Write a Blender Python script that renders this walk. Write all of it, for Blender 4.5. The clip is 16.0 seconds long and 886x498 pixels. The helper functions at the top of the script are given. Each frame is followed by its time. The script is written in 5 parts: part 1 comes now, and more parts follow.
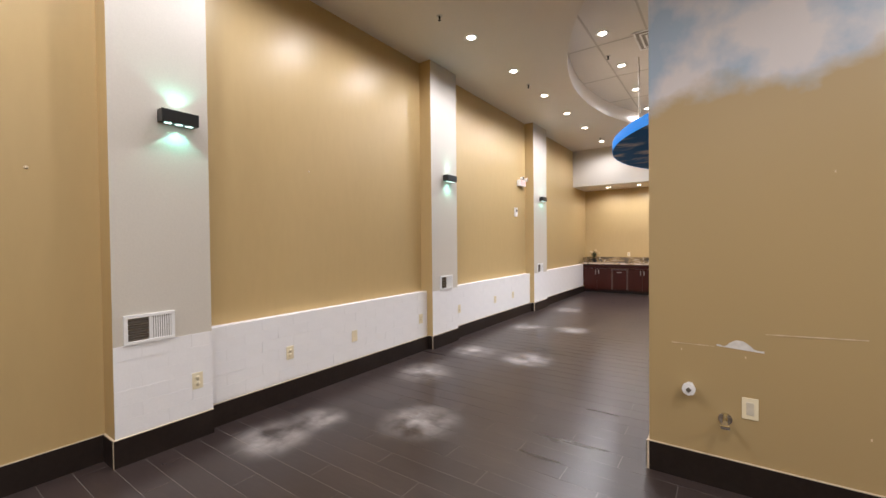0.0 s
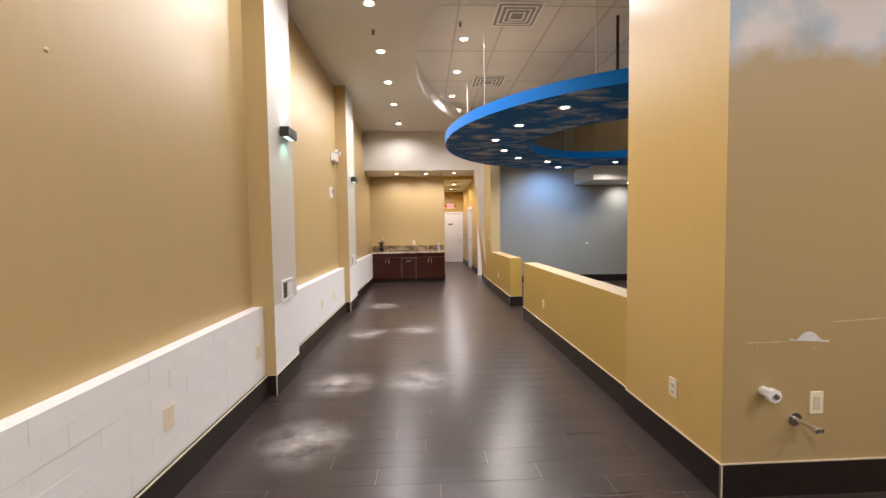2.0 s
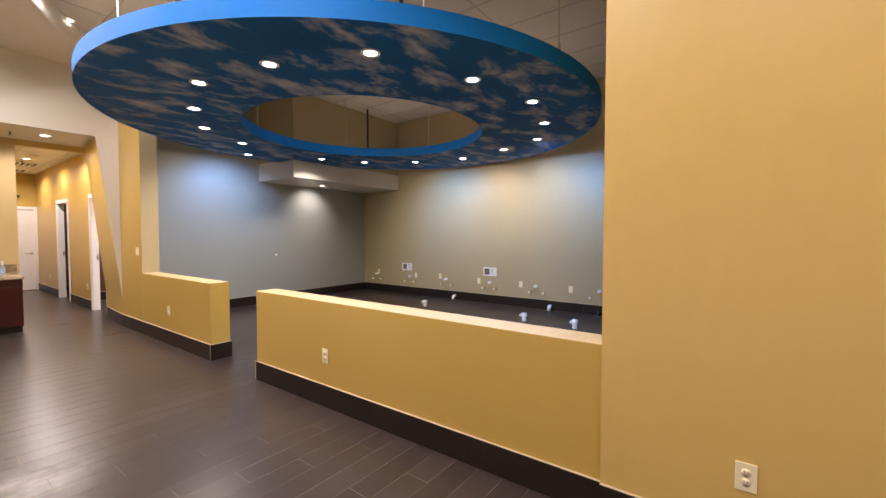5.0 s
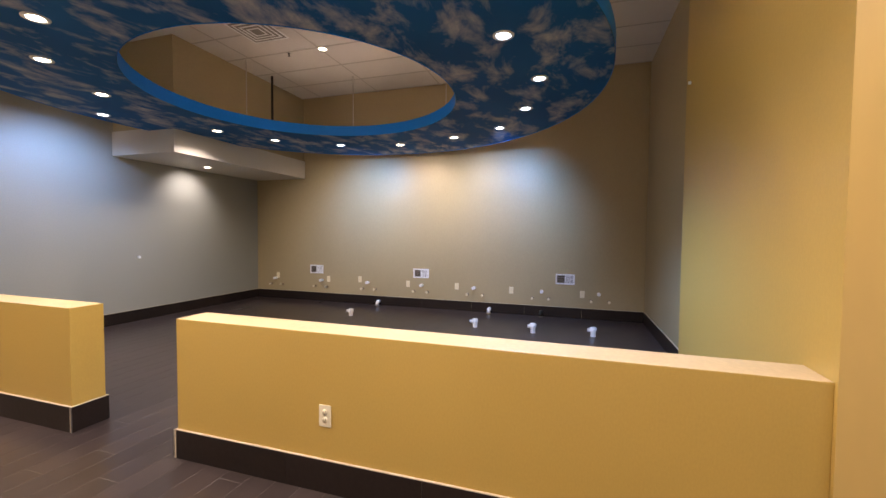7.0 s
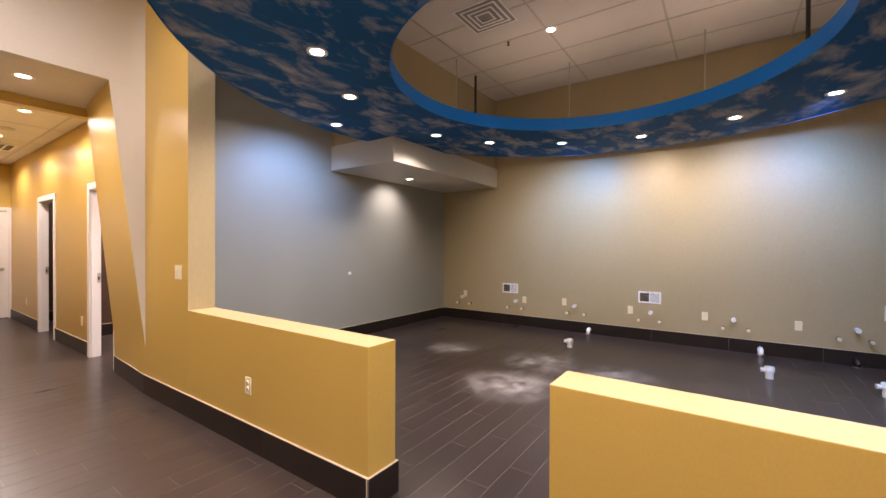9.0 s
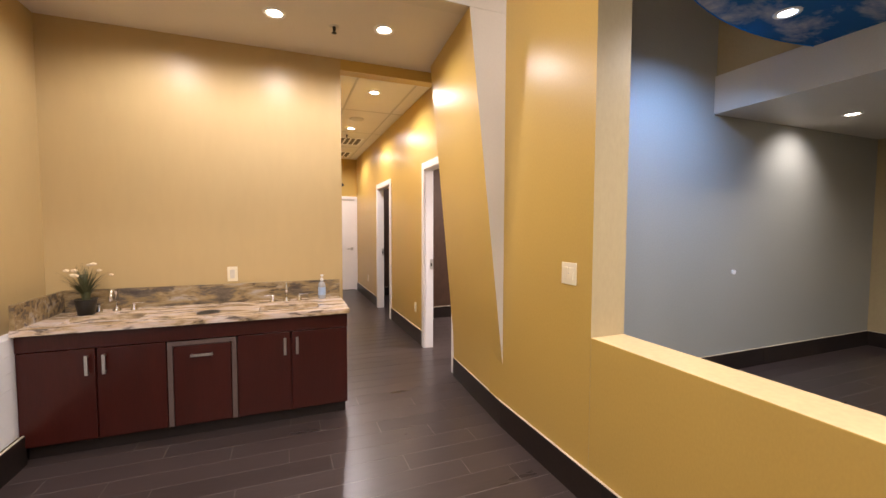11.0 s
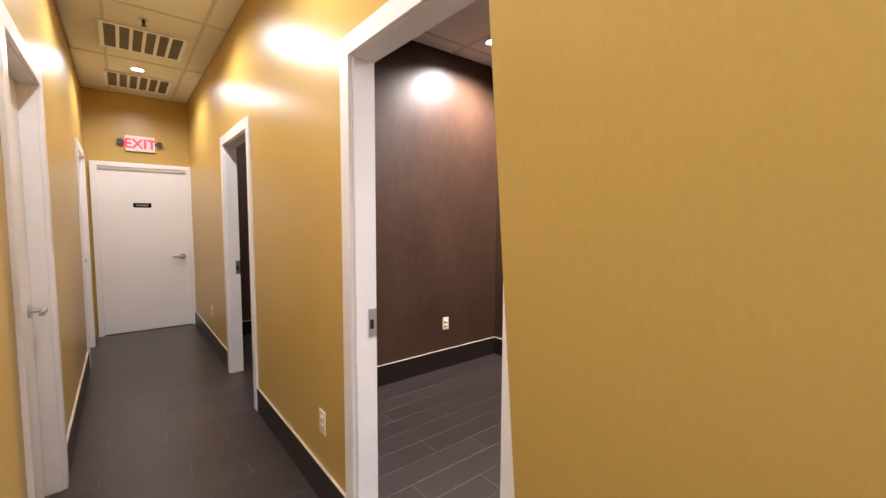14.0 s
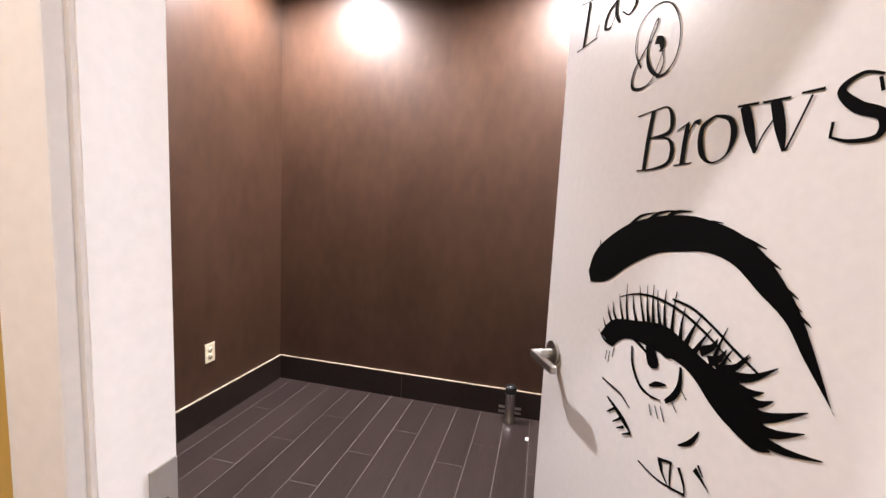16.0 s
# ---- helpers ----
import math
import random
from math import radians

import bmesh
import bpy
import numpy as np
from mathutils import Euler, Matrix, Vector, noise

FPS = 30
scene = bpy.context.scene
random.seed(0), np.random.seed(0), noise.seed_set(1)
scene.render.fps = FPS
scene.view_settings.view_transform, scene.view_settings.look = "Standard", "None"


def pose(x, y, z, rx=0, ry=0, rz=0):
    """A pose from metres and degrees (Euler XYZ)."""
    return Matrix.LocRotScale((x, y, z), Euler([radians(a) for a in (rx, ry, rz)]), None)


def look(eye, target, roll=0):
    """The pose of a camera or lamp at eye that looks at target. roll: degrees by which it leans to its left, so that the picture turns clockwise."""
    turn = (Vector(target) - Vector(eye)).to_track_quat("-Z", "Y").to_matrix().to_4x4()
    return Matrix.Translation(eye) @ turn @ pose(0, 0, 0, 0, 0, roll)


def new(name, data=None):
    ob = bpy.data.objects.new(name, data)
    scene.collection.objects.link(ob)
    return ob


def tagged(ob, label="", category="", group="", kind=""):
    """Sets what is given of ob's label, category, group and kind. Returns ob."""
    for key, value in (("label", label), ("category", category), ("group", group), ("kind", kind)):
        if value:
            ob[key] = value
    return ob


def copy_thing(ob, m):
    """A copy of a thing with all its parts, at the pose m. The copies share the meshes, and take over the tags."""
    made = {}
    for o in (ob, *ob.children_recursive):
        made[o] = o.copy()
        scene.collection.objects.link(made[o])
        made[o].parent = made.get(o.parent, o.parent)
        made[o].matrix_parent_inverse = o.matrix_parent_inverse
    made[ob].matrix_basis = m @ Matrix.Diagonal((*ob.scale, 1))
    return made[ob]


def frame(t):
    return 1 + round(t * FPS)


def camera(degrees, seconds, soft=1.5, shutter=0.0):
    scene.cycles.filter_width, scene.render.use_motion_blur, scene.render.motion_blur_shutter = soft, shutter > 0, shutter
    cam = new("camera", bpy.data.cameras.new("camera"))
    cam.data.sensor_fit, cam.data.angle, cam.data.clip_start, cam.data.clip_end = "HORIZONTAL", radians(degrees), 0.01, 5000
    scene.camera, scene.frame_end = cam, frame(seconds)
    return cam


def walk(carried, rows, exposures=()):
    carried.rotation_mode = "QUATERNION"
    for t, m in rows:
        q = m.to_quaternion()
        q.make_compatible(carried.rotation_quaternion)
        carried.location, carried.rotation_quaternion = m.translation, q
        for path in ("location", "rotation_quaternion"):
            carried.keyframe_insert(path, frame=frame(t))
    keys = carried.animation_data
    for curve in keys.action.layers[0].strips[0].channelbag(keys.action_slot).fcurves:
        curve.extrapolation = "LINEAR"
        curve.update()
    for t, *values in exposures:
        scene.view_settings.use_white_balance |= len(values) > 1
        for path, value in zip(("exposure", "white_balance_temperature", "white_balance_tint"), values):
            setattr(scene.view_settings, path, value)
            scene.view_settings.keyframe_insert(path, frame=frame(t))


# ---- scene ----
import itertools

cam = camera(95.4, 16.0)
PATH = [
    (0, (0.211, 0.199, 1.391), (-0.937, 1.836, 1.359), -0.6),
    (0.5, (-0.301, 0.362, 1.405), (-1.2, 2.147, 1.335), -0.9),
    (1, (-0.81, 0.494, 1.406), (-1.394, 2.404, 1.301), -0.8),
    (1.5, (-1.257, 0.746, 1.392), (-1.524, 2.725, 1.285), -0.8),
    (2, (-1.649, 1.004, 1.379), (-1.558, 2.999, 1.28), -0.8),
    (2.5, (-1.921, 1.341, 1.388), (-1.509, 3.296, 1.307), -1.0),
    (3, (-2.103, 1.753, 1.396), (-1.362, 3.608, 1.303), -1.1),
    (3.5, (-2.217, 2.165, 1.392), (-1.214, 3.893, 1.297), -1.2),
    (4, (-2.197, 2.583, 1.402), (-0.981, 4.167, 1.289), -1.2),
    (4.5, (-2.218, 2.987, 1.394), (-0.78, 4.374, 1.307), -0.8),
    (5, (-2.174, 3.354, 1.385), (-0.565, 4.54, 1.314), 0.0),
    (5.2, (-2.141, 3.491, 1.394), (-0.478, 4.601, 1.326), 0.2),
    (7.3, (-1.949, 5.023, 1.379), (-0.041, 5.616, 1.298), 0.5),
    (7.5, (-1.939, 5.173, 1.396), (-0.041, 5.799, 1.311), 0.6),
    (8, (-1.793, 5.59, 1.381), (0.066, 6.329, 1.346), 0.3),
    (8.5, (-1.689, 6.044, 1.376), (0.095, 6.948, 1.371), 0.3),
    (9, (-1.628, 6.52, 1.368), (0.011, 7.666, 1.357), 0.2),
    (9.5, (-1.548, 7.034, 1.391), (-0.162, 8.476, 1.396), 0.1),
    (10, (-1.583, 7.567, 1.385), (-0.546, 9.277, 1.38), 0.3),
    (12.3, (-1.308, 9.73, 1.39), (-0.653, 11.614, 1.238), 0.2),
    (12.5, (-1.248, 9.956, 1.39), (-0.513, 11.811, 1.243), 0.6),
    (13, (-1.073, 10.439, 1.405), (-0.173, 12.218, 1.246), 0.1),
    (13.5, (-0.925, 10.906, 1.397), (0.15, 12.585, 1.241), 0.1),
    (14, (-0.798, 11.354, 1.407), (0.446, 12.912, 1.261), 0.2),
    (14.5, (-0.623, 11.77, 1.422), (0.806, 13.162, 1.287), 0.3),
    (15, (-0.497, 12.084, 1.397), (1.219, 13.092, 1.202), 0.7),
    (15.5, (-0.418, 12.274, 1.374), (1.45, 12.946, 1.13), 1.3),
    (16, (-0.349, 12.427, 1.358), (1.584, 12.893, 1.143), 2.8),
]
walk(cam, [(t, look(eye, target, roll)) for t, eye, target, roll in PATH],
     [(0, 0.08, 5900, 11), (2.5, 0.08, 6250, 12), (5, 0.25, 6550, 15), (9, 0.30, 6850, 20), (10.2, 0.28, 6750, 19), (12.3, 0.12, 5850, 11), (14.5, 0.06, 5950, 11), (15.2, 0.10, 5950, 12), (16, 0.25, 5850, 12)])

# ---- light and exposure ----
world = bpy.data.worlds.new("world")
world.use_nodes = True
world.node_tree.nodes["Background"].inputs[0].default_value = (0.02, 0.02, 0.02, 1)
world.node_tree.nodes["Background"].inputs[1].default_value = 0.3
scene.world = world
WARM, NEUTRAL, COOL = (1.0, 0.915, 0.87), (1.0, 0.90, 0.80), (0.25, 0.49, 1.0)
P_ROW, P_TILE, P_RING, P_SOFFIT, P_HALL, P_ROOM, P_FRONT_FILL = 51, 62, 56, 27, 62, 340, 118


# ---- materials ----
def mat(name, base, rough=0.5, metal=0.0, vary=0.08, coarse=1.2, fine=40.0, bump=0.05, stretch=(1, 1, 1), spec=0.5, coat=0.0, rrange=0.0, other=None, piece=0.0, place=False):
    """A surface with two scales of variation in tone, fine relief and uneven gloss."""
    m = bpy.data.materials.new(name)
    m.use_nodes = True
    nt = m.node_tree
    n, ln = nt.nodes, nt.links.new
    p = n["Principled BSDF"]
    p.inputs["Metallic"].default_value = metal
    p.inputs["Roughness"].default_value = rough
    p.inputs["Specular IOR Level"].default_value = spec
    p.inputs["Coat Weight"].default_value = coat
    tc, mp = n.new("ShaderNodeTexCoord"), n.new("ShaderNodeMapping")
    mp.inputs["Scale"].default_value = stretch
    ln(n.new("ShaderNodeNewGeometry").outputs["Position"] if place else tc.outputs["Object"], mp.inputs["Vector"])
    a, b = n.new("ShaderNodeTexNoise"), n.new("ShaderNodeTexNoise")
    a.inputs["Scale"].default_value, a.inputs["Detail"].default_value = coarse, 5
    b.inputs["Scale"].default_value, b.inputs["Detail"].default_value = fine, 4
    ln(mp.outputs[0], a.inputs["Vector"])
    ln(mp.outputs[0], b.inputs["Vector"])
    add = n.new("ShaderNodeMath")
    add.operation = "ADD"
    ln(a.outputs[0], add.inputs[0])
    ln(b.outputs[0], add.inputs[1])
    src = add.outputs[0]
    if piece:
        oi, ml = n.new("ShaderNodeObjectInfo"), n.new("ShaderNodeMath")
        ml.operation = "MULTIPLY_ADD"
        ml.inputs[1].default_value, ml.inputs[2].default_value = piece, -piece / 2
        ln(oi.outputs["Random"], ml.inputs[0])
        ad2 = n.new("ShaderNodeMath")
        ln(src, ad2.inputs[0])
        ln(ml.outputs[0], ad2.inputs[1])
        geo, mi2, ad3 = n.new("ShaderNodeNewGeometry"), n.new("ShaderNodeMath"), n.new("ShaderNodeMath")
        mi2.operation = "MULTIPLY_ADD"
        mi2.inputs[1].default_value, mi2.inputs[2].default_value = piece, -piece / 2
        ln(geo.outputs["Random Per Island"], mi2.inputs[0])
        ln(ad2.outputs[0], ad3.inputs[0])
        ln(mi2.outputs[0], ad3.inputs[1])
        src = ad3.outputs[0]
    ramp = n.new("ShaderNodeMapRange")
    ramp.inputs["From Min"].default_value, ramp.inputs["From Max"].default_value = 0.65, 1.35
    ln(src, ramp.inputs["Value"])
    mix = n.new("ShaderNodeMix")
    mix.data_type = "RGBA"
    lo = other or [c * (1 - vary) for c in base]
    hi = base if other else [min(1, c * (1 + vary)) for c in base]
    mix.inputs["A"].default_value, mix.inputs["B"].default_value = (*lo, 1), (*hi, 1)
    ln(ramp.outputs[0], mix.inputs["Factor"])
    ln(mix.outputs["Result"], p.inputs["Base Color"])
    if rrange:
        rr = n.new("ShaderNodeMapRange")
        rr.inputs["To Min"].default_value, rr.inputs["To Max"].default_value = rough - rrange, rough + rrange
        ln(a.outputs[0], rr.inputs["Value"])
        ln(rr.outputs[0], p.inputs["Roughness"])
    if bump:
        bp = n.new("ShaderNodeBump")
        bp.inputs["Strength"].default_value, bp.inputs["Distance"].default_value = bump, 0.01
        ln(b.outputs[0], bp.inputs["Height"])
        ln(bp.outputs[0], p.inputs["Normal"])
    return m


def glow(name, colour, strength):
    m = bpy.data.materials.new(name)
    m.use_nodes = True
    p = m.node_tree.nodes["Principled BSDF"]
    p.inputs["Base Color"].default_value = (*[0.8 * c for c in colour], 1)
    p.inputs["Emission Color"].default_value = (*colour, 1)
    p.inputs["Emission Strength"].default_value = strength
    return m


GOLD = mat("gold_paint", (0.52, 0.350, 0.088), 0.34, vary=0.05, coarse=0.9, fine=120, bump=0.03, stretch=(1, 1, 0.5), rrange=0.05)
KHAKI = mat("khaki_paint", (0.40, 0.325, 0.19), 0.45, vary=0.06, coarse=0.9, fine=70, bump=0.09, stretch=(1, 1, 0.4))
# same paint as GOLD, its glare put into a duller tan colour
TAN = mat("gold_paint_baked_tan", (0.50, 0.37, 0.175), 0.38, vary=0.03, coarse=1.1, fine=14, bump=0.02, stretch=(1.3, 1.3, 0.35), rrange=0.05)
# the gold paint again, brightened in colour for the lamplight on the block
GOLD_LIT = mat("gold_paint_lit", (0.60, 0.415, 0.140), 0.36, vary=0.03, coarse=0.9, fine=16, bump=0.02, stretch=(1, 1, 0.4), rrange=0.05)
# worn half wall top, with the light from above put into the colour
CAP_LIT = mat("worn_top_lit", (0.60, 0.44, 0.23), 0.4, vary=0.10, coarse=4, fine=40, bump=0.05)
SLATE = mat("grey_paint", (0.31, 0.315, 0.28), 0.5, vary=0.06, coarse=0.8, fine=70, bump=0.08)
GREY = mat("pale_grey_paint", (0.60, 0.565, 0.50), 0.5, vary=0.04, coarse=1.0, fine=80, bump=0.06)
CEIL = mat("ceiling_paint", (0.66, 0.61, 0.55), 0.55, vary=0.04, coarse=0.8, fine=90, bump=0.05)
FASCIA = mat("white_fascia_paint", (0.82, 0.80, 0.76), 0.45, vary=0.03)
TILE = mat("ceiling_tile", (0.70, 0.67, 0.63), 0.9, vary=0.10, coarse=1.0, fine=160, bump=0.25)
TGRID = mat("ceiling_grid_metal", (0.50, 0.47, 0.43), 0.5, vary=0.03)
WHITE = mat("white_gloss_paint", (0.85, 0.83, 0.83), 0.32, vary=0.04, coarse=2.0, fine=60, bump=0.04)
BRICKW = mat("white_painted_brick", (0.86, 0.86, 0.88), 0.5, vary=0.02, coarse=5.0, fine=60, bump=0.12, piece=0.06)
MORTAR = mat("painted_mortar", (0.86, 0.85, 0.86), 0.7, vary=0.04)
PLANK = mat("wood_look_tile", (0.043, 0.031, 0.029), 0.28, spec=0.42, vary=0.2, coarse=3.0, fine=28, bump=0.03, stretch=(0.3, 2.2, 1), rrange=0.015, piece=0.5, place=True)
GROUT = mat("grout", (0.20, 0.175, 0.16), 0.8, vary=0.15, fine=60)
BASE = mat("dark_base_tile", (0.020, 0.014, 0.012), 0.36, spec=0.3, vary=0.25, coarse=4, fine=40, bump=0.05, piece=0.3)
CAULK = mat("caulk", (0.62, 0.53, 0.40), 0.6, vary=0.1)
BROWN = mat("brown_paint", (0.058, 0.0295, 0.0175), 0.42, vary=0.24, coarse=2.6, fine=14, bump=0.05, stretch=(1.2, 1.2, 0.6), rrange=0.06)
BLUE = mat("bright_blue_paint", (0.003, 0.20, 0.72), 0.5, spec=0.2, vary=0.05)
CHROME = mat("chrome", (0.72, 0.72, 0.72), 0.14, 1.0, vary=0.03, bump=0)
STEEL = mat("brushed_steel", (0.52, 0.51, 0.49), 0.3, 1.0, vary=0.06, fine=90, bump=0.02)
BLACK = mat("black_metal", (0.012, 0.012, 0.012), 0.4, 0.0, vary=0.1)
DARKPIPE = mat("black_pipe", (0.02, 0.019, 0.018), 0.5, vary=0.1)
PLASTIC = mat("cream_plastic", (0.80, 0.72, 0.52), 0.4, vary=0.02, bump=0)
WPLASTIC = mat("white_plastic", (0.82, 0.82, 0.82), 0.4, vary=0.02, bump=0)
HINGE = mat("dull_steel", (0.20, 0.20, 0.20), 0.42, 0.9, vary=0.1)
RAW = mat("raw_board", (0.34, 0.28, 0.21), 0.8, vary=0.15, coarse=3)
DUCT = mat("shaded_duct", (0.30, 0.28, 0.26), 0.7, vary=0.1, bump=0)
SLOT = mat("dark_slot", (0.12, 0.10, 0.08), 0.7, vary=0.05, bump=0)
CHERRY = mat("cherry_veneer", (0.042, 0.0075, 0.005), 0.3, spec=0.35, vary=0.22, coarse=2.5, fine=24, bump=0.03, stretch=(5, 5, 0.5))
PORC = mat("porcelain", (0.84, 0.84, 0.85), 0.12, vary=0.01, bump=0)
COPPER = mat("brass_stub", (0.62, 0.47, 0.28), 0.38, 0.6, vary=0.1)
PVC = mat("white_pipe", (0.82, 0.82, 0.84), 0.4, vary=0.05)
LEAF = mat("dry_green_leaf", (0.07, 0.075, 0.03), 0.6, vary=0.4, coarse=20)
PETAL = mat("cream_petal", (0.72, 0.60, 0.40), 0.6, vary=0.15, coarse=30)
INK = mat("black_vinyl", (0.003, 0.003, 0.003), 0.75, spec=0.04, vary=0.05, bump=0)
LITE = glow("lamp_lens", (1.0, 0.86, 0.66), 22)
LITEC = glow("lamp_lens_cool", (0.62, 0.80, 1.0), 22)
LITEG = glow("sconce_lens", (0.70, 1.0, 0.84), 2.5)
EXITW = glow("exit_face", (1.0, 0.52, 0.50), 0.42)
EXITR = glow("exit_letters", (1.0, 0.03, 0.06), 0.9)


def cloud_material():
    """Deep blue sky with ragged grey-cream clouds."""
    m = bpy.data.materials.new("sky_mural")
    m.use_nodes = True
    n, ln = m.node_tree.nodes, m.node_tree.links.new
    p = n["Principled BSDF"]
    p.inputs["Roughness"].default_value = 0.7
    p.inputs["Specular IOR Level"].default_value = 0.2
    tc, mp = n.new("ShaderNodeTexCoord"), n.new("ShaderNodeMapping")
    mp.inputs["Scale"].default_value = (1.0, 1.7, 1)
    ln(tc.outputs["Object"], mp.inputs["Vector"])
    a, b = n.new("ShaderNodeTexNoise"), n.new("ShaderNodeTexNoise")
    a.inputs["Scale"].default_value, a.inputs["Detail"].default_value, a.inputs["Roughness"].default_value, a.inputs["Distortion"].default_value = 2.0, 9, 0.62, 0.35
    b.inputs["Scale"].default_value, b.inputs["Detail"].default_value = 0.8, 3
    ln(mp.outputs[0], a.inputs["Vector"])
    ln(mp.outputs[0], b.inputs["Vector"])
    r = n.new("ShaderNodeMapRange")
    r.inputs["From Min"].default_value, r.inputs["From Max"].default_value = 0.49, 0.69
    ln(a.outputs[0], r.inputs["Value"])
    mix, mix2 = n.new("ShaderNodeMix"), n.new("ShaderNodeMix")
    mix.data_type = mix2.data_type = "RGBA"
    mix2.inputs["A"].default_value, mix2.inputs["B"].default_value = (0.003, 0.060, 0.19, 1), (0.004, 0.13, 0.38, 1)
    ln(b.outputs[0], mix2.inputs["Factor"])
    ln(mix2.outputs["Result"], mix.inputs["A"])
    mix.inputs["B"].default_value = (0.50, 0.48, 0.48, 1)
    ln(r.outputs[0], mix.inputs["Factor"])
    ln(mix.outputs["Result"], p.inputs["Base Color"])
    return m


def mural_wall_material():
    """Tan paint, with a sponge-painted pale cloud band that starts at about 2.2 m."""
    m = bpy.data.materials.new("tan_wall_with_clouds")
    m.use_nodes = True
    n, ln = m.node_tree.nodes, m.node_tree.links.new
    p = n["Principled BSDF"]
    p.inputs["Roughness"].default_value = 0.42
    tc, sep = n.new("ShaderNodeTexCoord"), n.new("ShaderNodeSeparateXYZ")
    ln(tc.outputs["Object"], sep.inputs[0])
    a, b = n.new("ShaderNodeTexNoise"), n.new("ShaderNodeTexNoise")
    a.inputs["Scale"].default_value, a.inputs["Detail"].default_value = 2.2, 8
    b.inputs["Scale"].default_value, b.inputs["Detail"].default_value = 3.0, 6
    ln(tc.outputs["Object"], a.inputs["Vector"])
    ln(tc.outputs["Object"], b.inputs["Vector"])
    h = n.new("ShaderNodeMath")
    h.operation = "MULTIPLY_ADD"
    h.inputs[1].default_value = 0.55
    ln(a.outputs[0], h.inputs[0])
    ln(sep.outputs["Z"], h.inputs[2])
    r = n.new("ShaderNodeMapRange")
    r.inputs["From Min"].default_value, r.inputs["From Max"].default_value = 2.46, 2.56
    ln(h.outputs[0], r.inputs["Value"])
    cm, mix = n.new("ShaderNodeMix"), n.new("ShaderNodeMix")
    cm.data_type = mix.data_type = "RGBA"
    cr = n.new("ShaderNodeMapRange")
    cr.inputs["From Min"].default_value, cr.inputs["From Max"].default_value = 0.42, 0.60
    ln(b.outputs[0], cr.inputs["Value"])
    ln(cr.outputs[0], cm.inputs["Factor"])
    cm.inputs["A"].default_value, cm.inputs["B"].default_value = (0.34, 0.43, 0.55, 1), (0.62, 0.59, 0.60, 1)
    mix.inputs["A"].default_value = (0.41, 0.305, 0.15, 1)
    ln(cm.outputs["Result"], mix.inputs["B"])
    ln(r.outputs[0], mix.inputs["Factor"])
    ln(mix.outputs["Result"], p.inputs["Base Color"])
    return m


def granite_material(name, colours):
    """Flowing granite: soft mineral bands, short dark flecks and a fine speckle."""
    m = bpy.data.materials.new(name)
    m.use_nodes = True
    n, ln = m.node_tree.nodes, m.node_tree.links.new
    p = n["Principled BSDF"]
    p.inputs["Roughness"].default_value = 0.13
    tc, mp = n.new("ShaderNodeTexCoord"), n.new("ShaderNodeMapping")
    mp.inputs["Rotation"].default_value = (0.25, 0.3, 0.55)
    mp.inputs["Scale"].default_value = (0.55, 1.8, 1.8)
    ln(tc.outputs["Object"], mp.inputs["Vector"])
    layers = []
    for scale, rough, warp in ((7.0, 0.66, 0.3), (13.0, 0.6, 0.5), (70.0, 0.6, 0.0)):
        q = n.new("ShaderNodeTexNoise")
        q.inputs["Scale"].default_value, q.inputs["Detail"].default_value = scale, 9
        q.inputs["Roughness"].default_value, q.inputs["Distortion"].default_value = rough, warp
        ln(mp.outputs[0], q.inputs["Vector"])
        layers.append(q.outputs[0])
    c = n.new("ShaderNodeValToRGB")
    e = c.color_ramp.elements
    e[0].position, e[0].color = 0.30, (*colours[0], 1)
    e[1].position, e[1].color = 0.68, (*colours[-1], 1)
    for q, col in zip((0.43, 0.49, 0.56), colours[1:-1]):
        e.new(q).color = (*col, 1)
    ln(layers[0], c.inputs[0])
    out = c.outputs[0]
    for src, lo, hi, col in ((layers[1], 0.55, 0.63, (0.07, 0.055, 0.045)), (layers[2], 0.60, 0.72, (0.20, 0.15, 0.11))):
        r, mix = n.new("ShaderNodeMapRange"), n.new("ShaderNodeMix")
        mix.data_type = "RGBA"
        r.inputs["From Min"].default_value, r.inputs["From Max"].default_value = lo, hi
        r.inputs["To Max"].default_value = 0.8
        ln(src, r.inputs["Value"])
        ln(r.outputs[0], mix.inputs["Factor"])
        ln(out, mix.inputs["A"])
        mix.inputs["B"].default_value = (*col, 1)
        out = mix.outputs["Result"]
    ln(out, p.inputs["Base Color"])
    return m


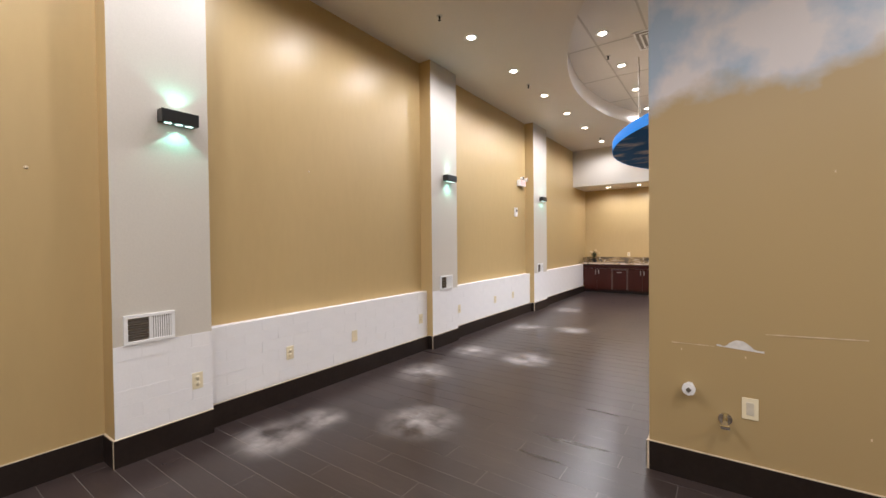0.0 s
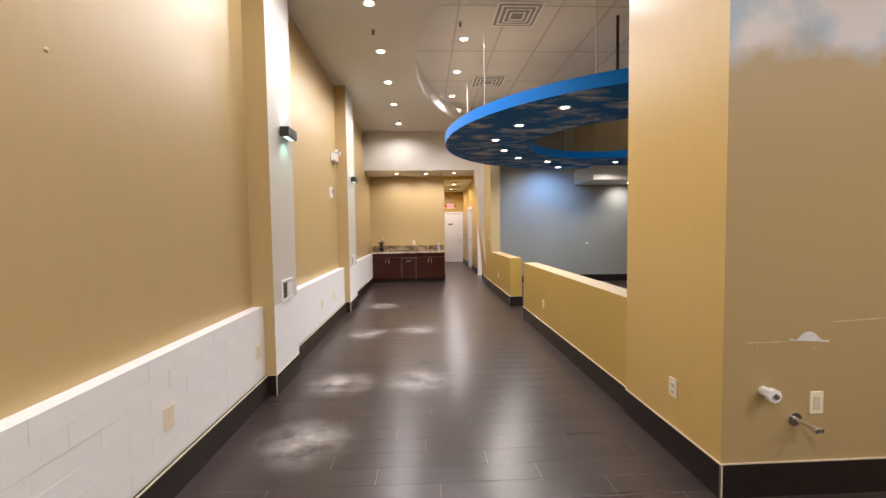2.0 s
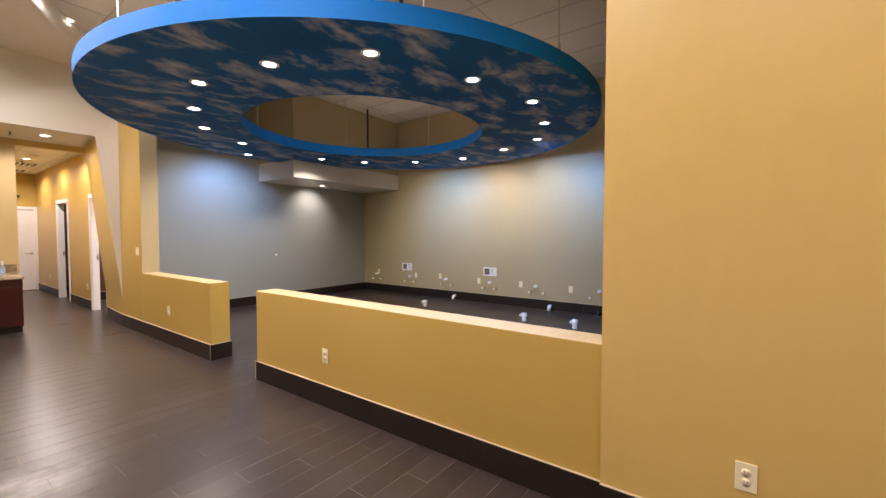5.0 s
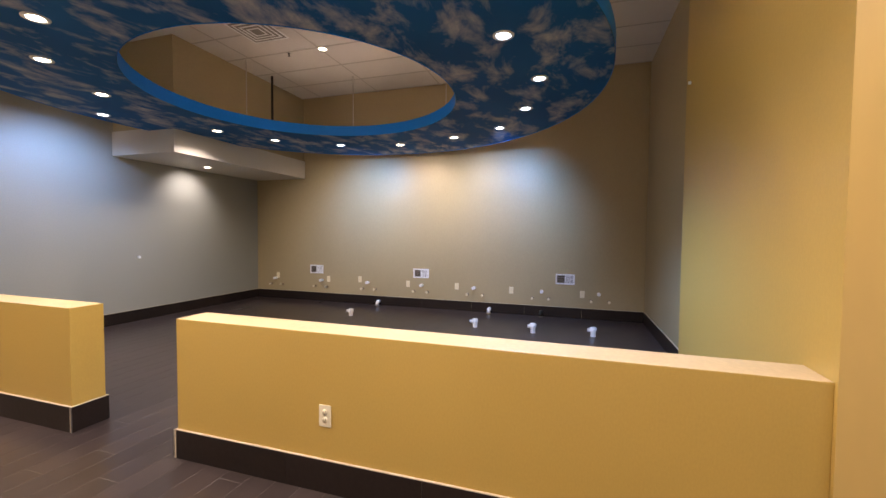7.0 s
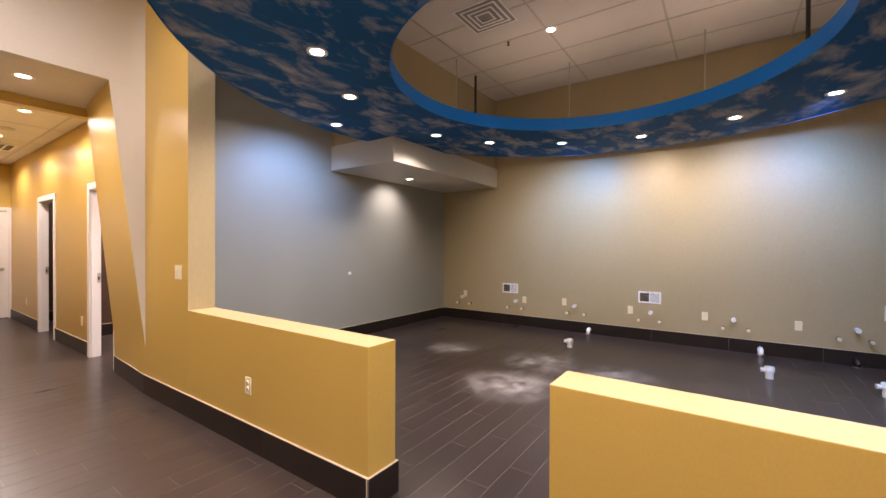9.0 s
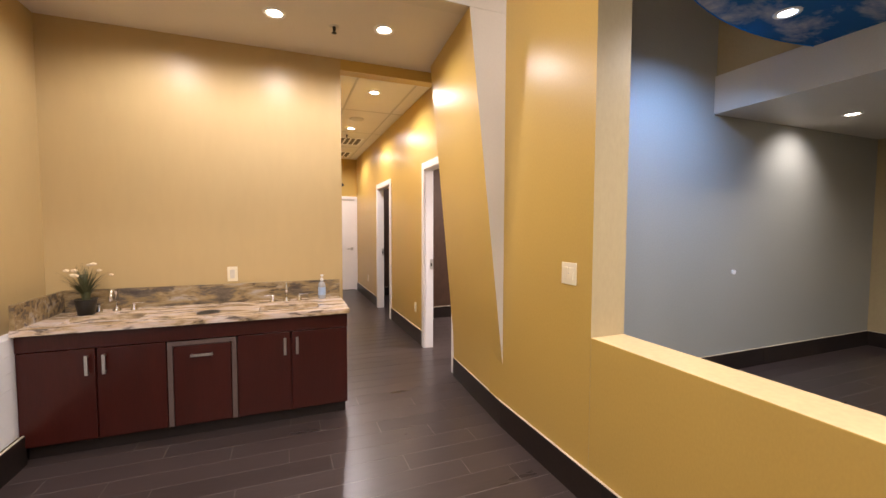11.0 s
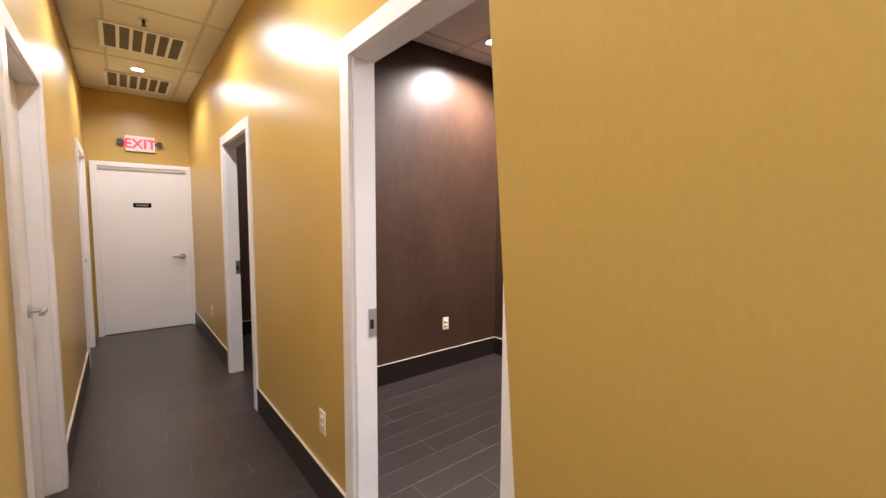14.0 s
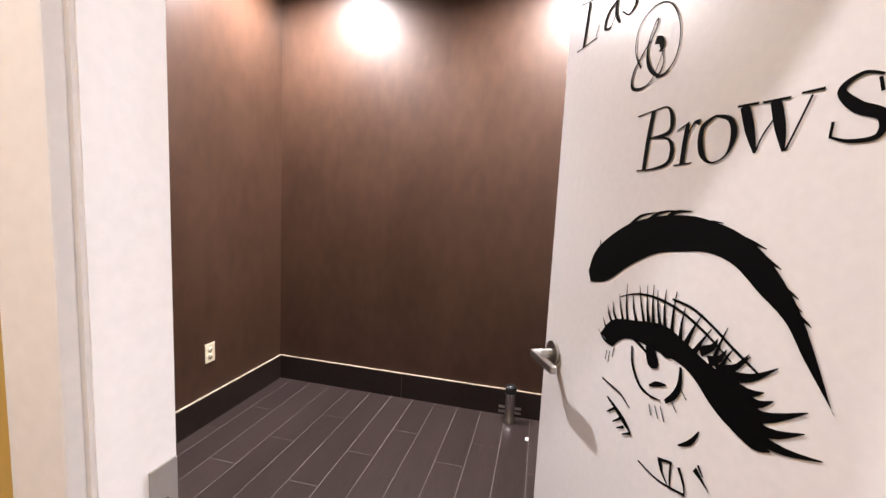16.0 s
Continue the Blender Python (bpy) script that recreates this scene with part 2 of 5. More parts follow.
def blotches(m, spots):
    """Pale, matt blotches mixed into a material: (x, y, radius)."""
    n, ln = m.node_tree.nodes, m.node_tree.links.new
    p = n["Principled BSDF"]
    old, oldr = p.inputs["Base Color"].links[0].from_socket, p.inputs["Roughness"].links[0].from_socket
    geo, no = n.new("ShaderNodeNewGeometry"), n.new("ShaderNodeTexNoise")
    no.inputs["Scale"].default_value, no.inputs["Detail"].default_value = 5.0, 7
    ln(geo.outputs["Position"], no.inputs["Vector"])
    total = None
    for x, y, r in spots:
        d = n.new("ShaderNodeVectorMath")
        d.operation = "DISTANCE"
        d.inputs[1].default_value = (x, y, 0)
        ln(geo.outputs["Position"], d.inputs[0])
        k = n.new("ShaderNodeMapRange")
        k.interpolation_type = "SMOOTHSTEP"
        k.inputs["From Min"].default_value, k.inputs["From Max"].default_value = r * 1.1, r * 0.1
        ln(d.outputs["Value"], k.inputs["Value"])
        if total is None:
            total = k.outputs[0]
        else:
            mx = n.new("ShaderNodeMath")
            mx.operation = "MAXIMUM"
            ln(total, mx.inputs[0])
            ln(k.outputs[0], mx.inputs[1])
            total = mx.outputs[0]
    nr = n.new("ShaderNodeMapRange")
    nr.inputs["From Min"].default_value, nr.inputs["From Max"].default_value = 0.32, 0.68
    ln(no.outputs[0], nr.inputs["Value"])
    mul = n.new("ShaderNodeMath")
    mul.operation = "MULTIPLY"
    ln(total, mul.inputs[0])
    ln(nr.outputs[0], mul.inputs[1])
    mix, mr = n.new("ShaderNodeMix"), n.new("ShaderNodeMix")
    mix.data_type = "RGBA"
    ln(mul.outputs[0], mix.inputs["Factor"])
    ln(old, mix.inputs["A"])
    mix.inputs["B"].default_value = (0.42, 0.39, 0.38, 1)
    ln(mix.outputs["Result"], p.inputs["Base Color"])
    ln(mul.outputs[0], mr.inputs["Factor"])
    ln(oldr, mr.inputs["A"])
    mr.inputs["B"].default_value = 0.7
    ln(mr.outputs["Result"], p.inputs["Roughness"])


blotches(PLANK, [(-2.46, 1.85, 0.34), (-2.43, 2.22, 0.26), (-1.74, 2.65, 0.36), (-2.45, 3.62, 0.36), (-2.42, 4.63, 0.34), (-1.72, 4.63, 0.36), (-2.42, 6.35, 0.33), (-1.75, 6.5, 0.33), (-2.4, 8.3, 0.33),
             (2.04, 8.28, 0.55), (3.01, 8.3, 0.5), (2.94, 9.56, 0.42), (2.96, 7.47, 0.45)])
SKY, MURAL = cloud_material(), mural_wall_material()
GRANITE = granite_material("granite", ((0.16, 0.12, 0.09), (0.40, 0.29, 0.16), (0.60, 0.46, 0.31), (0.66, 0.53, 0.44), (0.70, 0.63, 0.58)))
SPLASH = granite_material("granite_backsplash", ((0.05, 0.04, 0.03), (0.15, 0.12, 0.085), (0.27, 0.19, 0.09), (0.34, 0.26, 0.15), (0.40, 0.36, 0.31)))
GLASS = mat("clear_plastic", (0.80, 0.84, 0.90), 0.12, vary=0.02, bump=0)
GLASS.node_tree.nodes["Principled BSDF"].inputs["Transmission Weight"].default_value = 0.6


# ---- mesh helpers ----
def box(bm, x0, x1, y0, y1, z0, z1, bevel=0.0, mi=0):
    v = [bm.verts.new(c) for c in ((x0, y0, z0), (x1, y0, z0), (x1, y1, z0), (x0, y1, z0), (x0, y0, z1), (x1, y0, z1), (x1, y1, z1), (x0, y1, z1))]
    fs = [bm.faces.new([v[i] for i in q]) for q in ((3, 2, 1, 0), (4, 5, 6, 7), (0, 1, 5, 4), (1, 2, 6, 5), (2, 3, 7, 6), (3, 0, 4, 7))]
    for f in fs:
        f.material_index = mi
    if bevel:
        bmesh.ops.bevel(bm, geom=list({e for f in fs for e in f.edges}), offset=bevel, segments=2, profile=0.6, affect="EDGES")
    return bm


def bx(*a, **k):
    return box(bmesh.new(), *a, **k)


def cyl(bm, x, y, z, r, h, axis="z", seg=20, r2=None):
    """A capped cylinder or cone from (x, y, z) along +axis."""
    m = {"z": Matrix(), "x": Matrix.Rotation(radians(90), 4, "Y"), "y": Matrix.Rotation(radians(-90), 4, "X")}[axis]
    bmesh.ops.create_cone(bm, cap_ends=True, segments=seg, radius1=r, radius2=r if r2 is None else r2, depth=h, matrix=Matrix.Translation((x, y, z)) @ m @ Matrix.Translation((0, 0, h / 2)))
    return bm


def cy(*a, **k):
    return cyl(bmesh.new(), *a, **k)


def lathe(profile, seg=24, bm=None, at=(0, 0, 0)):
    """Turns (radius, height) pairs about z."""
    bm = bm or bmesh.new()
    rings = []
    for r, z in profile:
        rings.append([bm.verts.new((at[0] + r * math.cos(2 * math.pi * i / seg), at[1] + r * math.sin(2 * math.pi * i / seg), at[2] + z)) for i in range(seg)])
    for a, b in zip(rings, rings[1:]):
        for i in range(seg):
            f = bm.faces.new((a[i], a[(i + 1) % seg], b[(i + 1) % seg], b[i]))
            f.smooth = True
    return bm


def tube(points, r, seg=10, bm=None):
    """A round bar along points."""
    bm = bm or bmesh.new()
    pts = [Vector(p) for p in points]
    rings = []
    for i, p in enumerate(pts):
        d = (pts[min(i + 1, len(pts) - 1)] - pts[max(i - 1, 0)]).normalized()
        q = d.to_track_quat("Z", "Y")
        rings.append([bm.verts.new(p + q @ Vector((r * math.cos(2 * math.pi * k / seg), r * math.sin(2 * math.pi * k / seg), 0))) for k in range(seg)])
    for a, b in zip(rings, rings[1:]):
        for i in range(seg):
            bm.faces.new((a[i], a[(i + 1) % seg], b[(i + 1) % seg], b[i])).smooth = True
    bm.faces.new(rings[0][::-1])
    bm.faces.new(rings[-1])
    return bm


def part(name, bm, material, parent=None, label=""):
    """Links a bmesh as one mesh object, under parent if given."""
    me = bpy.data.meshes.new(name)
    bmesh.ops.recalc_face_normals(bm, faces=bm.faces)
    bm.to_mesh(me)
    bm.free()
    for m in material if isinstance(material, (list, tuple)) else [material]:
        me.materials.append(m)
    ob = new(name, me)
    if parent:
        ob.parent = parent
    return tagged(ob, label)


def thing(name, m, label, category, group=""):
    ob = new(name)
    ob.empty_display_size = 0.1
    ob.matrix_basis = m
    return tagged(ob, label, category, group)


def structure(name, bm, material, label=""):
    return tagged(part(name, bm, material), label, kind="structure")


# ---- setting: walls ----
X_W, X_P, X_E, X_H = -3.09, -2.91, 4.95, -0.15
Z_DRY, Z_TILE, Z_SOF, Z_HALL = 3.75, 4.0, 2.81, 2.89

structure("wall_west", bx(X_W - 0.12, X_W, -4, 12.17, 0, 4.1), TAN, "gold satin painted wall above white brick")
# the south wall is out of view, added only to enclose the room
structure("wall_south", bx(X_W - 0.12, X_E + 0.12, -4.12, -4, 0, 4.1), GOLD, "unseen gold wall added to close the front room")
structure("wall_east", bx(X_E, X_E + 0.12, -4, 11.22, 0, 4.1), KHAKI, "khaki painted wall with capped plumbing")
structure("wall_salon_north", bx(0.06, X_E, 11.1, 11.22, 0, 4.1), SLATE, "grey painted wall under the sky ring")
structure("wall_salon_south", bx(2.05, X_E, 3.58, 3.7, 0, 4.1), KHAKI, "khaki painted wall in the salon alcove")
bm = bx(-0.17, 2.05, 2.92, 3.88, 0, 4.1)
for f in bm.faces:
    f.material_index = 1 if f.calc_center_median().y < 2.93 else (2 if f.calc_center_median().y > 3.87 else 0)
structure("wall_block", bm, [GOLD_LIT, MURAL, GOLD], "thick gold wall end with painted clouds on one side")


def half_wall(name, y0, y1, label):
    """A low wall; its worn top is coloured paler for the light from above."""
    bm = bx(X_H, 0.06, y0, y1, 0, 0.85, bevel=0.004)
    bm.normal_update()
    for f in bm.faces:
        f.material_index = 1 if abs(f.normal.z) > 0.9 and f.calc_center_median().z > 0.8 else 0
    structure(name, bm, [GOLD, CAP_LIT], label)


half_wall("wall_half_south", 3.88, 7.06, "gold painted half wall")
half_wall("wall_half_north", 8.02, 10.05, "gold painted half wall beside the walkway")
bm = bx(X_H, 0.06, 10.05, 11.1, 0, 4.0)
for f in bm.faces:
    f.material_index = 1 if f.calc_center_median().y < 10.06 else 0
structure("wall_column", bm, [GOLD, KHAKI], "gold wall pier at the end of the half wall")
structure("wall_soffit", bx(X_W, X_H, 10.91, 11.03, Z_SOF, 4.0), GREY, "pale grey wall face above the wash alcove")
structure("wall_alcove", bx(X_W, -1.09, 12.05, 12.17, 0, 3.0), TAN, "gold painted alcove wall behind the vanity")
structure("wall_header", bx(-1.09, -0.06, 12.05, 12.17, 2.72, 3.0), GOLD, "gold header above the hallway entrance")

# leaning gold panel with its pale triangular end
bm = bmesh.new()
S0, S1 = -0.15 + 0.113 * 0.43, -0.15 - 0.113 * (Z_SOF - 0.43)
YN = 11.925
N0, N1 = -0.05, -0.07 - 0.0985 * (Z_SOF - 0.2)
rings = []
for z, xs, xn in ((0, -0.15, -0.085), (0.43, -0.15, -0.10), (Z_SOF, S1, N1)):
    rings.append([bm.verts.new(c) for c in ((xs, 10.912, z), (0.03, 10.912, z), (0.03, YN, z), (xn, YN, z))])
for a, b in zip(rings, rings[1:]):
    for i in range(3):
        f = bm.faces.new((a[i], a[(i + 1) % 4], b[(i + 1) % 4], b[i]))
        f.material_index = 1 if i == 0 else 0
bm.faces.new(rings[0])
bm.faces.new(rings[-1])
grid = []
for z in (0, 0.15, 0.3, 0.43, 0.6, 0.9, 1.3, 1.7, 2.1, 2.5, Z_SOF):
    k = max(0, (z - 0.43) / (Z_SOF - 0.43))
    xs, xn = -0.15 + (S1 + 0.15) * k, -0.085 - 0.015 * min(1, z / 0.43) + (N1 + 0.10) * k
    grid.append([bm.verts.new((xs + (xn - xs) * i / 8, 10.912 + (YN - 10.912) * i / 8, z)) for i in range(9)])
for a, b in zip(grid, grid[1:]):
    for i in range(8):
        bm.faces.new((a[i], b[i], b[i + 1], a[i + 1])).smooth = True
structure("wall_leaning_panel", bm, [GOLD, GREY], "leaning gold wall panel with pale triangular end")


def wall_y(name, x0, x1, y0, y1, z1, openings, material, label):
    """A wall along y with door openings (y from, y to, height)."""
    bm, y = bmesh.new(), y0
    for a, b, h in openings:
        if a > y:
            box(bm, x0, x1, y, a, 0, z1)
        box(bm, x0, x1, a, b, h, z1)
        y = b
    if y1 > y:
        box(bm, x0, x1, y, y1, 0, z1)
    return structure(name, bm, material, label)


D1, D2, L1, L2 = (12.01, 12.87, 2.06), (14.50, 15.38, 2.06), (13.35, 14.15, 2.06), (16.33, 17.13, 2.06)
wall_y("wall_hall_east", -0.06, 0.0, YN, 17.6, 3.0, [D1, D2], GOLD, "gold satin hallway wall with door openings")
wall_y("wall_rooms_west", 0.0, 0.035, 11.22, 17.6, 3.0, [D1, D2], BROWN, "brown painted inner wall of the rooms")
wall_y("wall_hall_west", -1.21, -1.09, 12.17, 17.6, 3.0, [L1, L2], GOLD, "gold hallway wall with closed doors")
structure("wall_hall_end", bx(-1.21, 2.4, 17.6, 17.72, 0, 3.0), GOLD, "gold wall around the back door")
structure("wall_room_south", bx(0.06, 2.24, 11.225, 11.34, 0, 3.0), BROWN, "brown satin painted wall")
structure("wall_room_north", bx(0.06, 2.24, 14.28, 14.36, 0, 3.0), BROWN, "brown satin painted wall with worn streaks")
structure("wall_room_east", bx(2.24, 2.36, 11.22, 17.6, 0, 3.0), BROWN, "brown satin painted wall with worn streaks")
structure("wall_room_far", bx(0.06, 2.24, 16.6, 16.7, 0, 3.0), BROWN, "brown painted wall of the second room")

for y0, y1 in ((1.06, 1.65), (4.40, 5.0), (7.80, 8.50)):
    bm = bx(X_W, X_P, y0, y1, 0, Z_DRY)
    for f in bm.faces:
        # south face in tan: the shadow on that side is in its colour
        f.material_index = 1 if f.calc_center_median().y < y0 + 0.001 else 0
    structure("pilaster", bm, [GREY, TAN], "pale grey painted wall pilaster")

# ---- setting: ceilings ----
bm = bmesh.new()


def arc_x(y):
    return 3.54 - math.sqrt(max(0, 5.27 ** 2 - (y - 7.08) ** 2))


box(bm, X_W, X_E, -4, 2.92, Z_DRY, Z_DRY + 0.05)
ys = [2.92 + (10.91 - 2.92) * i / 64 for i in range(65)]
lo = [(bm.verts.new((X_W, y, Z_DRY)), bm.verts.new((arc_x(y), y, Z_DRY))) for y in ys]
for a, b in zip(lo, lo[1:]):
    bm.faces.new((a[0], a[1], b[1], b[0]))
structure("ceiling", bm, CEIL, "smooth painted ceiling with curved edge")
bm = bmesh.new()
up = [(bm.verts.new((arc_x(y), y, Z_DRY)), bm.verts.new((arc_x(y), y, Z_TILE + 0.06)), bm.verts.new((arc_x(y) - 0.012, y, Z_DRY + 0.004)), bm.verts.new((arc_x(y) - 0.012, y, Z_TILE + 0.06))) for y in ys]
for a, b in zip(up, up[1:]):
    for i, j in ((0, 1), (2, 3), (0, 2)):
        bm.faces.new((a[i], a[j], b[j], b[i])).smooth = True
structure("ceiling_edge", bm, FASCIA, "white curved ceiling edge")


def tile_ceiling(name, x0, x1, y0, y1, z, tx, ty, ox=0.0, oy=0.0):
    bm = bmesh.new()
    x = x0 - tx + ox
    while x < x1:
        y = y0 - ty + oy
        while y < y1:
            a, b, c, d = max(x, x0), min(x + tx, x1), max(y, y0), min(y + ty, y1)
            if b - a > 0.05 and d - c > 0.05:
                box(bm, a + 0.011, b - 0.011, c + 0.011, d - 0.011, z + 0.004, z + 0.02)
            y += ty
        x += tx
    box(bm, x0, x1, y0, y1, z + 0.022, z + 0.03)
    x = x0 + ox
    while x < x1:
        box(bm, x - 0.0115, x + 0.0115, y0, y1, z, z + 0.012, mi=1)
        x += tx
    y = y0 + oy
    while y < y1:
        box(bm, x0, x1, y - 0.0115, y + 0.0115, z + 0.001, z + 0.012, mi=1)
        y += ty
    return structure(name, bm, [TILE, TGRID], "suspended ceiling of pale tiles in a grid")


tile_ceiling("ceiling_tiles", -1.75, X_E, 2.92, 11.1, Z_TILE, 0.61, 1.22, 0.55, 0.5)
tile_ceiling("ceiling_hall", -1.09, -0.06, 12.17, 17.6, Z_HALL, 0.61, 1.22, 0.25, 0.4)
tile_ceiling("ceiling_room", 0.06, 2.24, 11.34, 14.28, 2.91, 0.61, 1.22, 0.35, 0.3)
tile_ceiling("ceiling_room_far", 0.06, 2.24, 14.36, 16.6, 2.91, 0.61, 1.22, 0.35, 0.3)
structure("ceiling_alcove", bx(X_W, -0.02, 11.03, 12.05, Z_SOF, Z_SOF + 0.05), CEIL, "lowered painted ceiling above the vanity")
structure("ceiling_chase_upper", bx(2.17, X_E, 9.94, 11.1, 2.78, 4.02), KHAKI, "khaki painted boxing above the sky ring")
structure("ceiling_chase", bx(2.15, X_E, 9.92, 11.1, 2.44, 2.78), [GREY], "boxed pale bulkhead in the salon corner")

# ---- setting: white brick, bases ----
brickwall = structure("wall_brick_base", bx(X_W, -3.003, 1.65, 12.05, 0.17, 0.755), MORTAR, "white painted brick wainscot along the walkway")


# ---- things ----
def downlight(m, data, lens, group, tilt):
    t = thing("downlight", m, "round recessed ceiling downlight, lit", "ceiling light", group)
    part("trim", lathe([(0.046, 0.012), (0.048, -0.004), (0.062, -0.009), (0.074, -0.005), (0.076, 0.004)], 28), WPLASTIC, t, "white trim ring")
    part("lens", lathe([(0.0005, -0.006), (0.026, -0.0055), (0.048, -0.003)], 24), lens, t, "glowing frosted lens")
    lamp = new("lamp", data)
    lamp.parent = t
    lamp.matrix_basis = pose(0, 0, -0.045, 0, -tilt, 0)
    return t


def spot(name, watts, colour, angle=168, blend=0.58, size=0.035):
    d = bpy.data.lights.new(name, "SPOT")
    d.energy, d.color, d.spot_size, d.spot_blend, d.shadow_soft_size = watts, colour, radians(angle), blend, size
    return d


def row(points, z, data, lens, group, tilt=0, aim=0):
    """Like downlights; a tilt leans them towards aim, in degrees from east."""
    first = None
    for x, y in points:
        m = pose(x, y, z, 0, 0, aim)
        if first is None:
            first = downlight(m, data, lens, group, tilt)
        else:
            copy_thing(first, m)


row([(-2.19, y) for y in (0.8, 1.95, 3.09, 4.23, 5.37, 6.52, 7.65, 8.80, 10.2)], Z_DRY, spot("row", P_ROW, WARM), LITE, "walkway downlights")
row([(-1.06, 5.55), (-1.06, 6.69), (-1.06, 7.86), (-1.06, 9.1), (-0.86, 10.0)], Z_TILE, spot("tile", P_TILE, WARM), LITE, "tile ceiling downlights")
row([(3.12, 8.26), (3.16, 6.5)], Z_TILE, spot("salon", 250, (1.0, 0.93, 0.95), 84, 0.9), LITE, "salon ceiling downlights")
# unseen downlights, added to light the front part; number and places assumed
row([(-2.19, -0.6), (0.4, -0.8), (2.6, -0.8), (1.6, 0.9), (3.6, 0.9), (0.0, -2.6)], Z_DRY, spot("front", P_FRONT_FILL, NEUTRAL), LITE, "front room downlights")
row([(-2.34, 11.47), (-1.59, 11.46), (-0.86, 11.42)], Z_SOF, spot("soffit", P_SOFFIT, WARM), LITE, "alcove downlights")
row([(-0.6, 13.02), (-0.6, 14.76), (-0.6, 16.49)], Z_HALL, spot("hall", P_HALL, WARM), LITE, "hallway downlights")
row([(1.73, 13.86), (1.73, 12.25)], 2.91, spot("room", P_ROOM, (1.0, 0.88, 0.79), 157, 0.7), LITE, "treatment room downlights")
# unseen lamp, added to brighten the room behind the second door
row([(1.2, 15.5)], 2.91, spot("room_far", 90, WARM), LITE, "far room downlights")
ZR = 2.75
row([(-0.22, 8.14), (0.21, 8.9), (-0.02, 5.62), (-0.36, 6.42), (-0.52, 7.3), (2.42, 9.46)], ZR, spot("ring_warm", P_RING * 1.25, NEUTRAL, 150, 0.7), LITE, "sky ring downlights")
row([(0.93, 9.36)], ZR, spot("ring_north", P_RING * 1.3, NEUTRAL, 124, 0.9), LITE, "sky ring downlights", 38, 90)
row([(3.1, 9.08), (3.89, 7.38), (3.65, 6.44)], ZR, spot("ring_east", P_RING * 1.15, NEUTRAL, 104, 1.0), LITE, "sky ring downlights", 50, 0)
row([(3.66, 8.3)], ZR, spot("ring_east_cool", P_RING * 2.6, COOL, 104, 1.0), LITEC, "sky ring downlights", 50, 0)
row([(3.31, 5.72)], ZR, spot("ring_far_cool", P_RING * 3.2, COOL, 92, 1.0), LITEC, "sky ring downlights", 58, 5)
row([(1.43, 10.14)], ZR, spot("ring_north_cool", P_RING * 1.6, COOL, 124, 0.9), LITEC, "sky ring downlights", 40, 90)
row([(2.57, 5.31), (1.74, 5.1), (0.88, 5.28)], ZR, spot("ring_cool_south", P_RING * 2.5, COOL, 112, 0.7), LITEC, "sky ring downlights")
row([(3.3, 10.62)], 2.44, spot("chase", 34, WARM, 110, 1.0), LITE, "bulkhead downlights", 38, 90)


def sky_ring():
    """A flat ring hung from rods, clouds below, bright blue edges."""
    cx, cyy, ro, ri, h, seg = 1.66, 7.45, 2.95, 1.54, 0.13, 128
    t = thing("sky_ring", pose(cx, cyy, ZR), "large hanging ceiling ring painted as blue cloudy sky", "ceiling ring")

    def ringface(name, a, b, za, zb, m, lab):
        bm = bmesh.new()
        va = [bm.verts.new((a * math.cos(i * 2 * math.pi / seg), a * math.sin(i * 2 * math.pi / seg), za)) for i in range(seg)]
        vb = [bm.verts.new((b * math.cos(i * 2 * math.pi / seg), b * math.sin(i * 2 * math.pi / seg), zb)) for i in range(seg)]
        for i in range(seg):
            bm.faces.new((va[i], va[(i + 1) % seg], vb[(i + 1) % seg], vb[i])).smooth = True
        return part(name, bm, m, t, lab)

    bm = bmesh.new()
    pr = [(ri + 0.006, 0.0), (ro - 0.006, 0.0), (ro - 0.006, h), (ri + 0.006, h), (ri + 0.006, 0.0)]
    lathe(pr, seg, bm)
    for f in bm.faces:
        f.smooth = False
        f.material_index = 1 if f.calc_center_median().z > h - 0.01 else 0
    part("panel", bm, [SKY, RAW], t, "deep blue underside with grey clouds")
    ringface("outer_edge", ro, ro, -0.004, h + 0.004, BLUE, "bright blue outer edge band")
    ringface("inner_edge", ri, ri, -0.004, h + 0.004, BLUE, "bright blue inner edge band")
    for k in range(10):
        a = k * 2 * math.pi / 10 + 0.35
        x, y = 2.62 * math.cos(a), 2.62 * math.sin(a)
        part("rod", cy(x, y, h, 0.008, Z_TILE - ZR - h, seg=8), TGRID, t, "thin pale steel rod")
    for x, y in ((2.09, 2.23), (2.12, -1.6), (-0.86, -1.40), (-1.7, 1.9)):
        part("pipe", cy(x, y, h, 0.019, Z_TILE - ZR - h, seg=10), DARKPIPE, t, "black suspension pipe")


sky_ring()


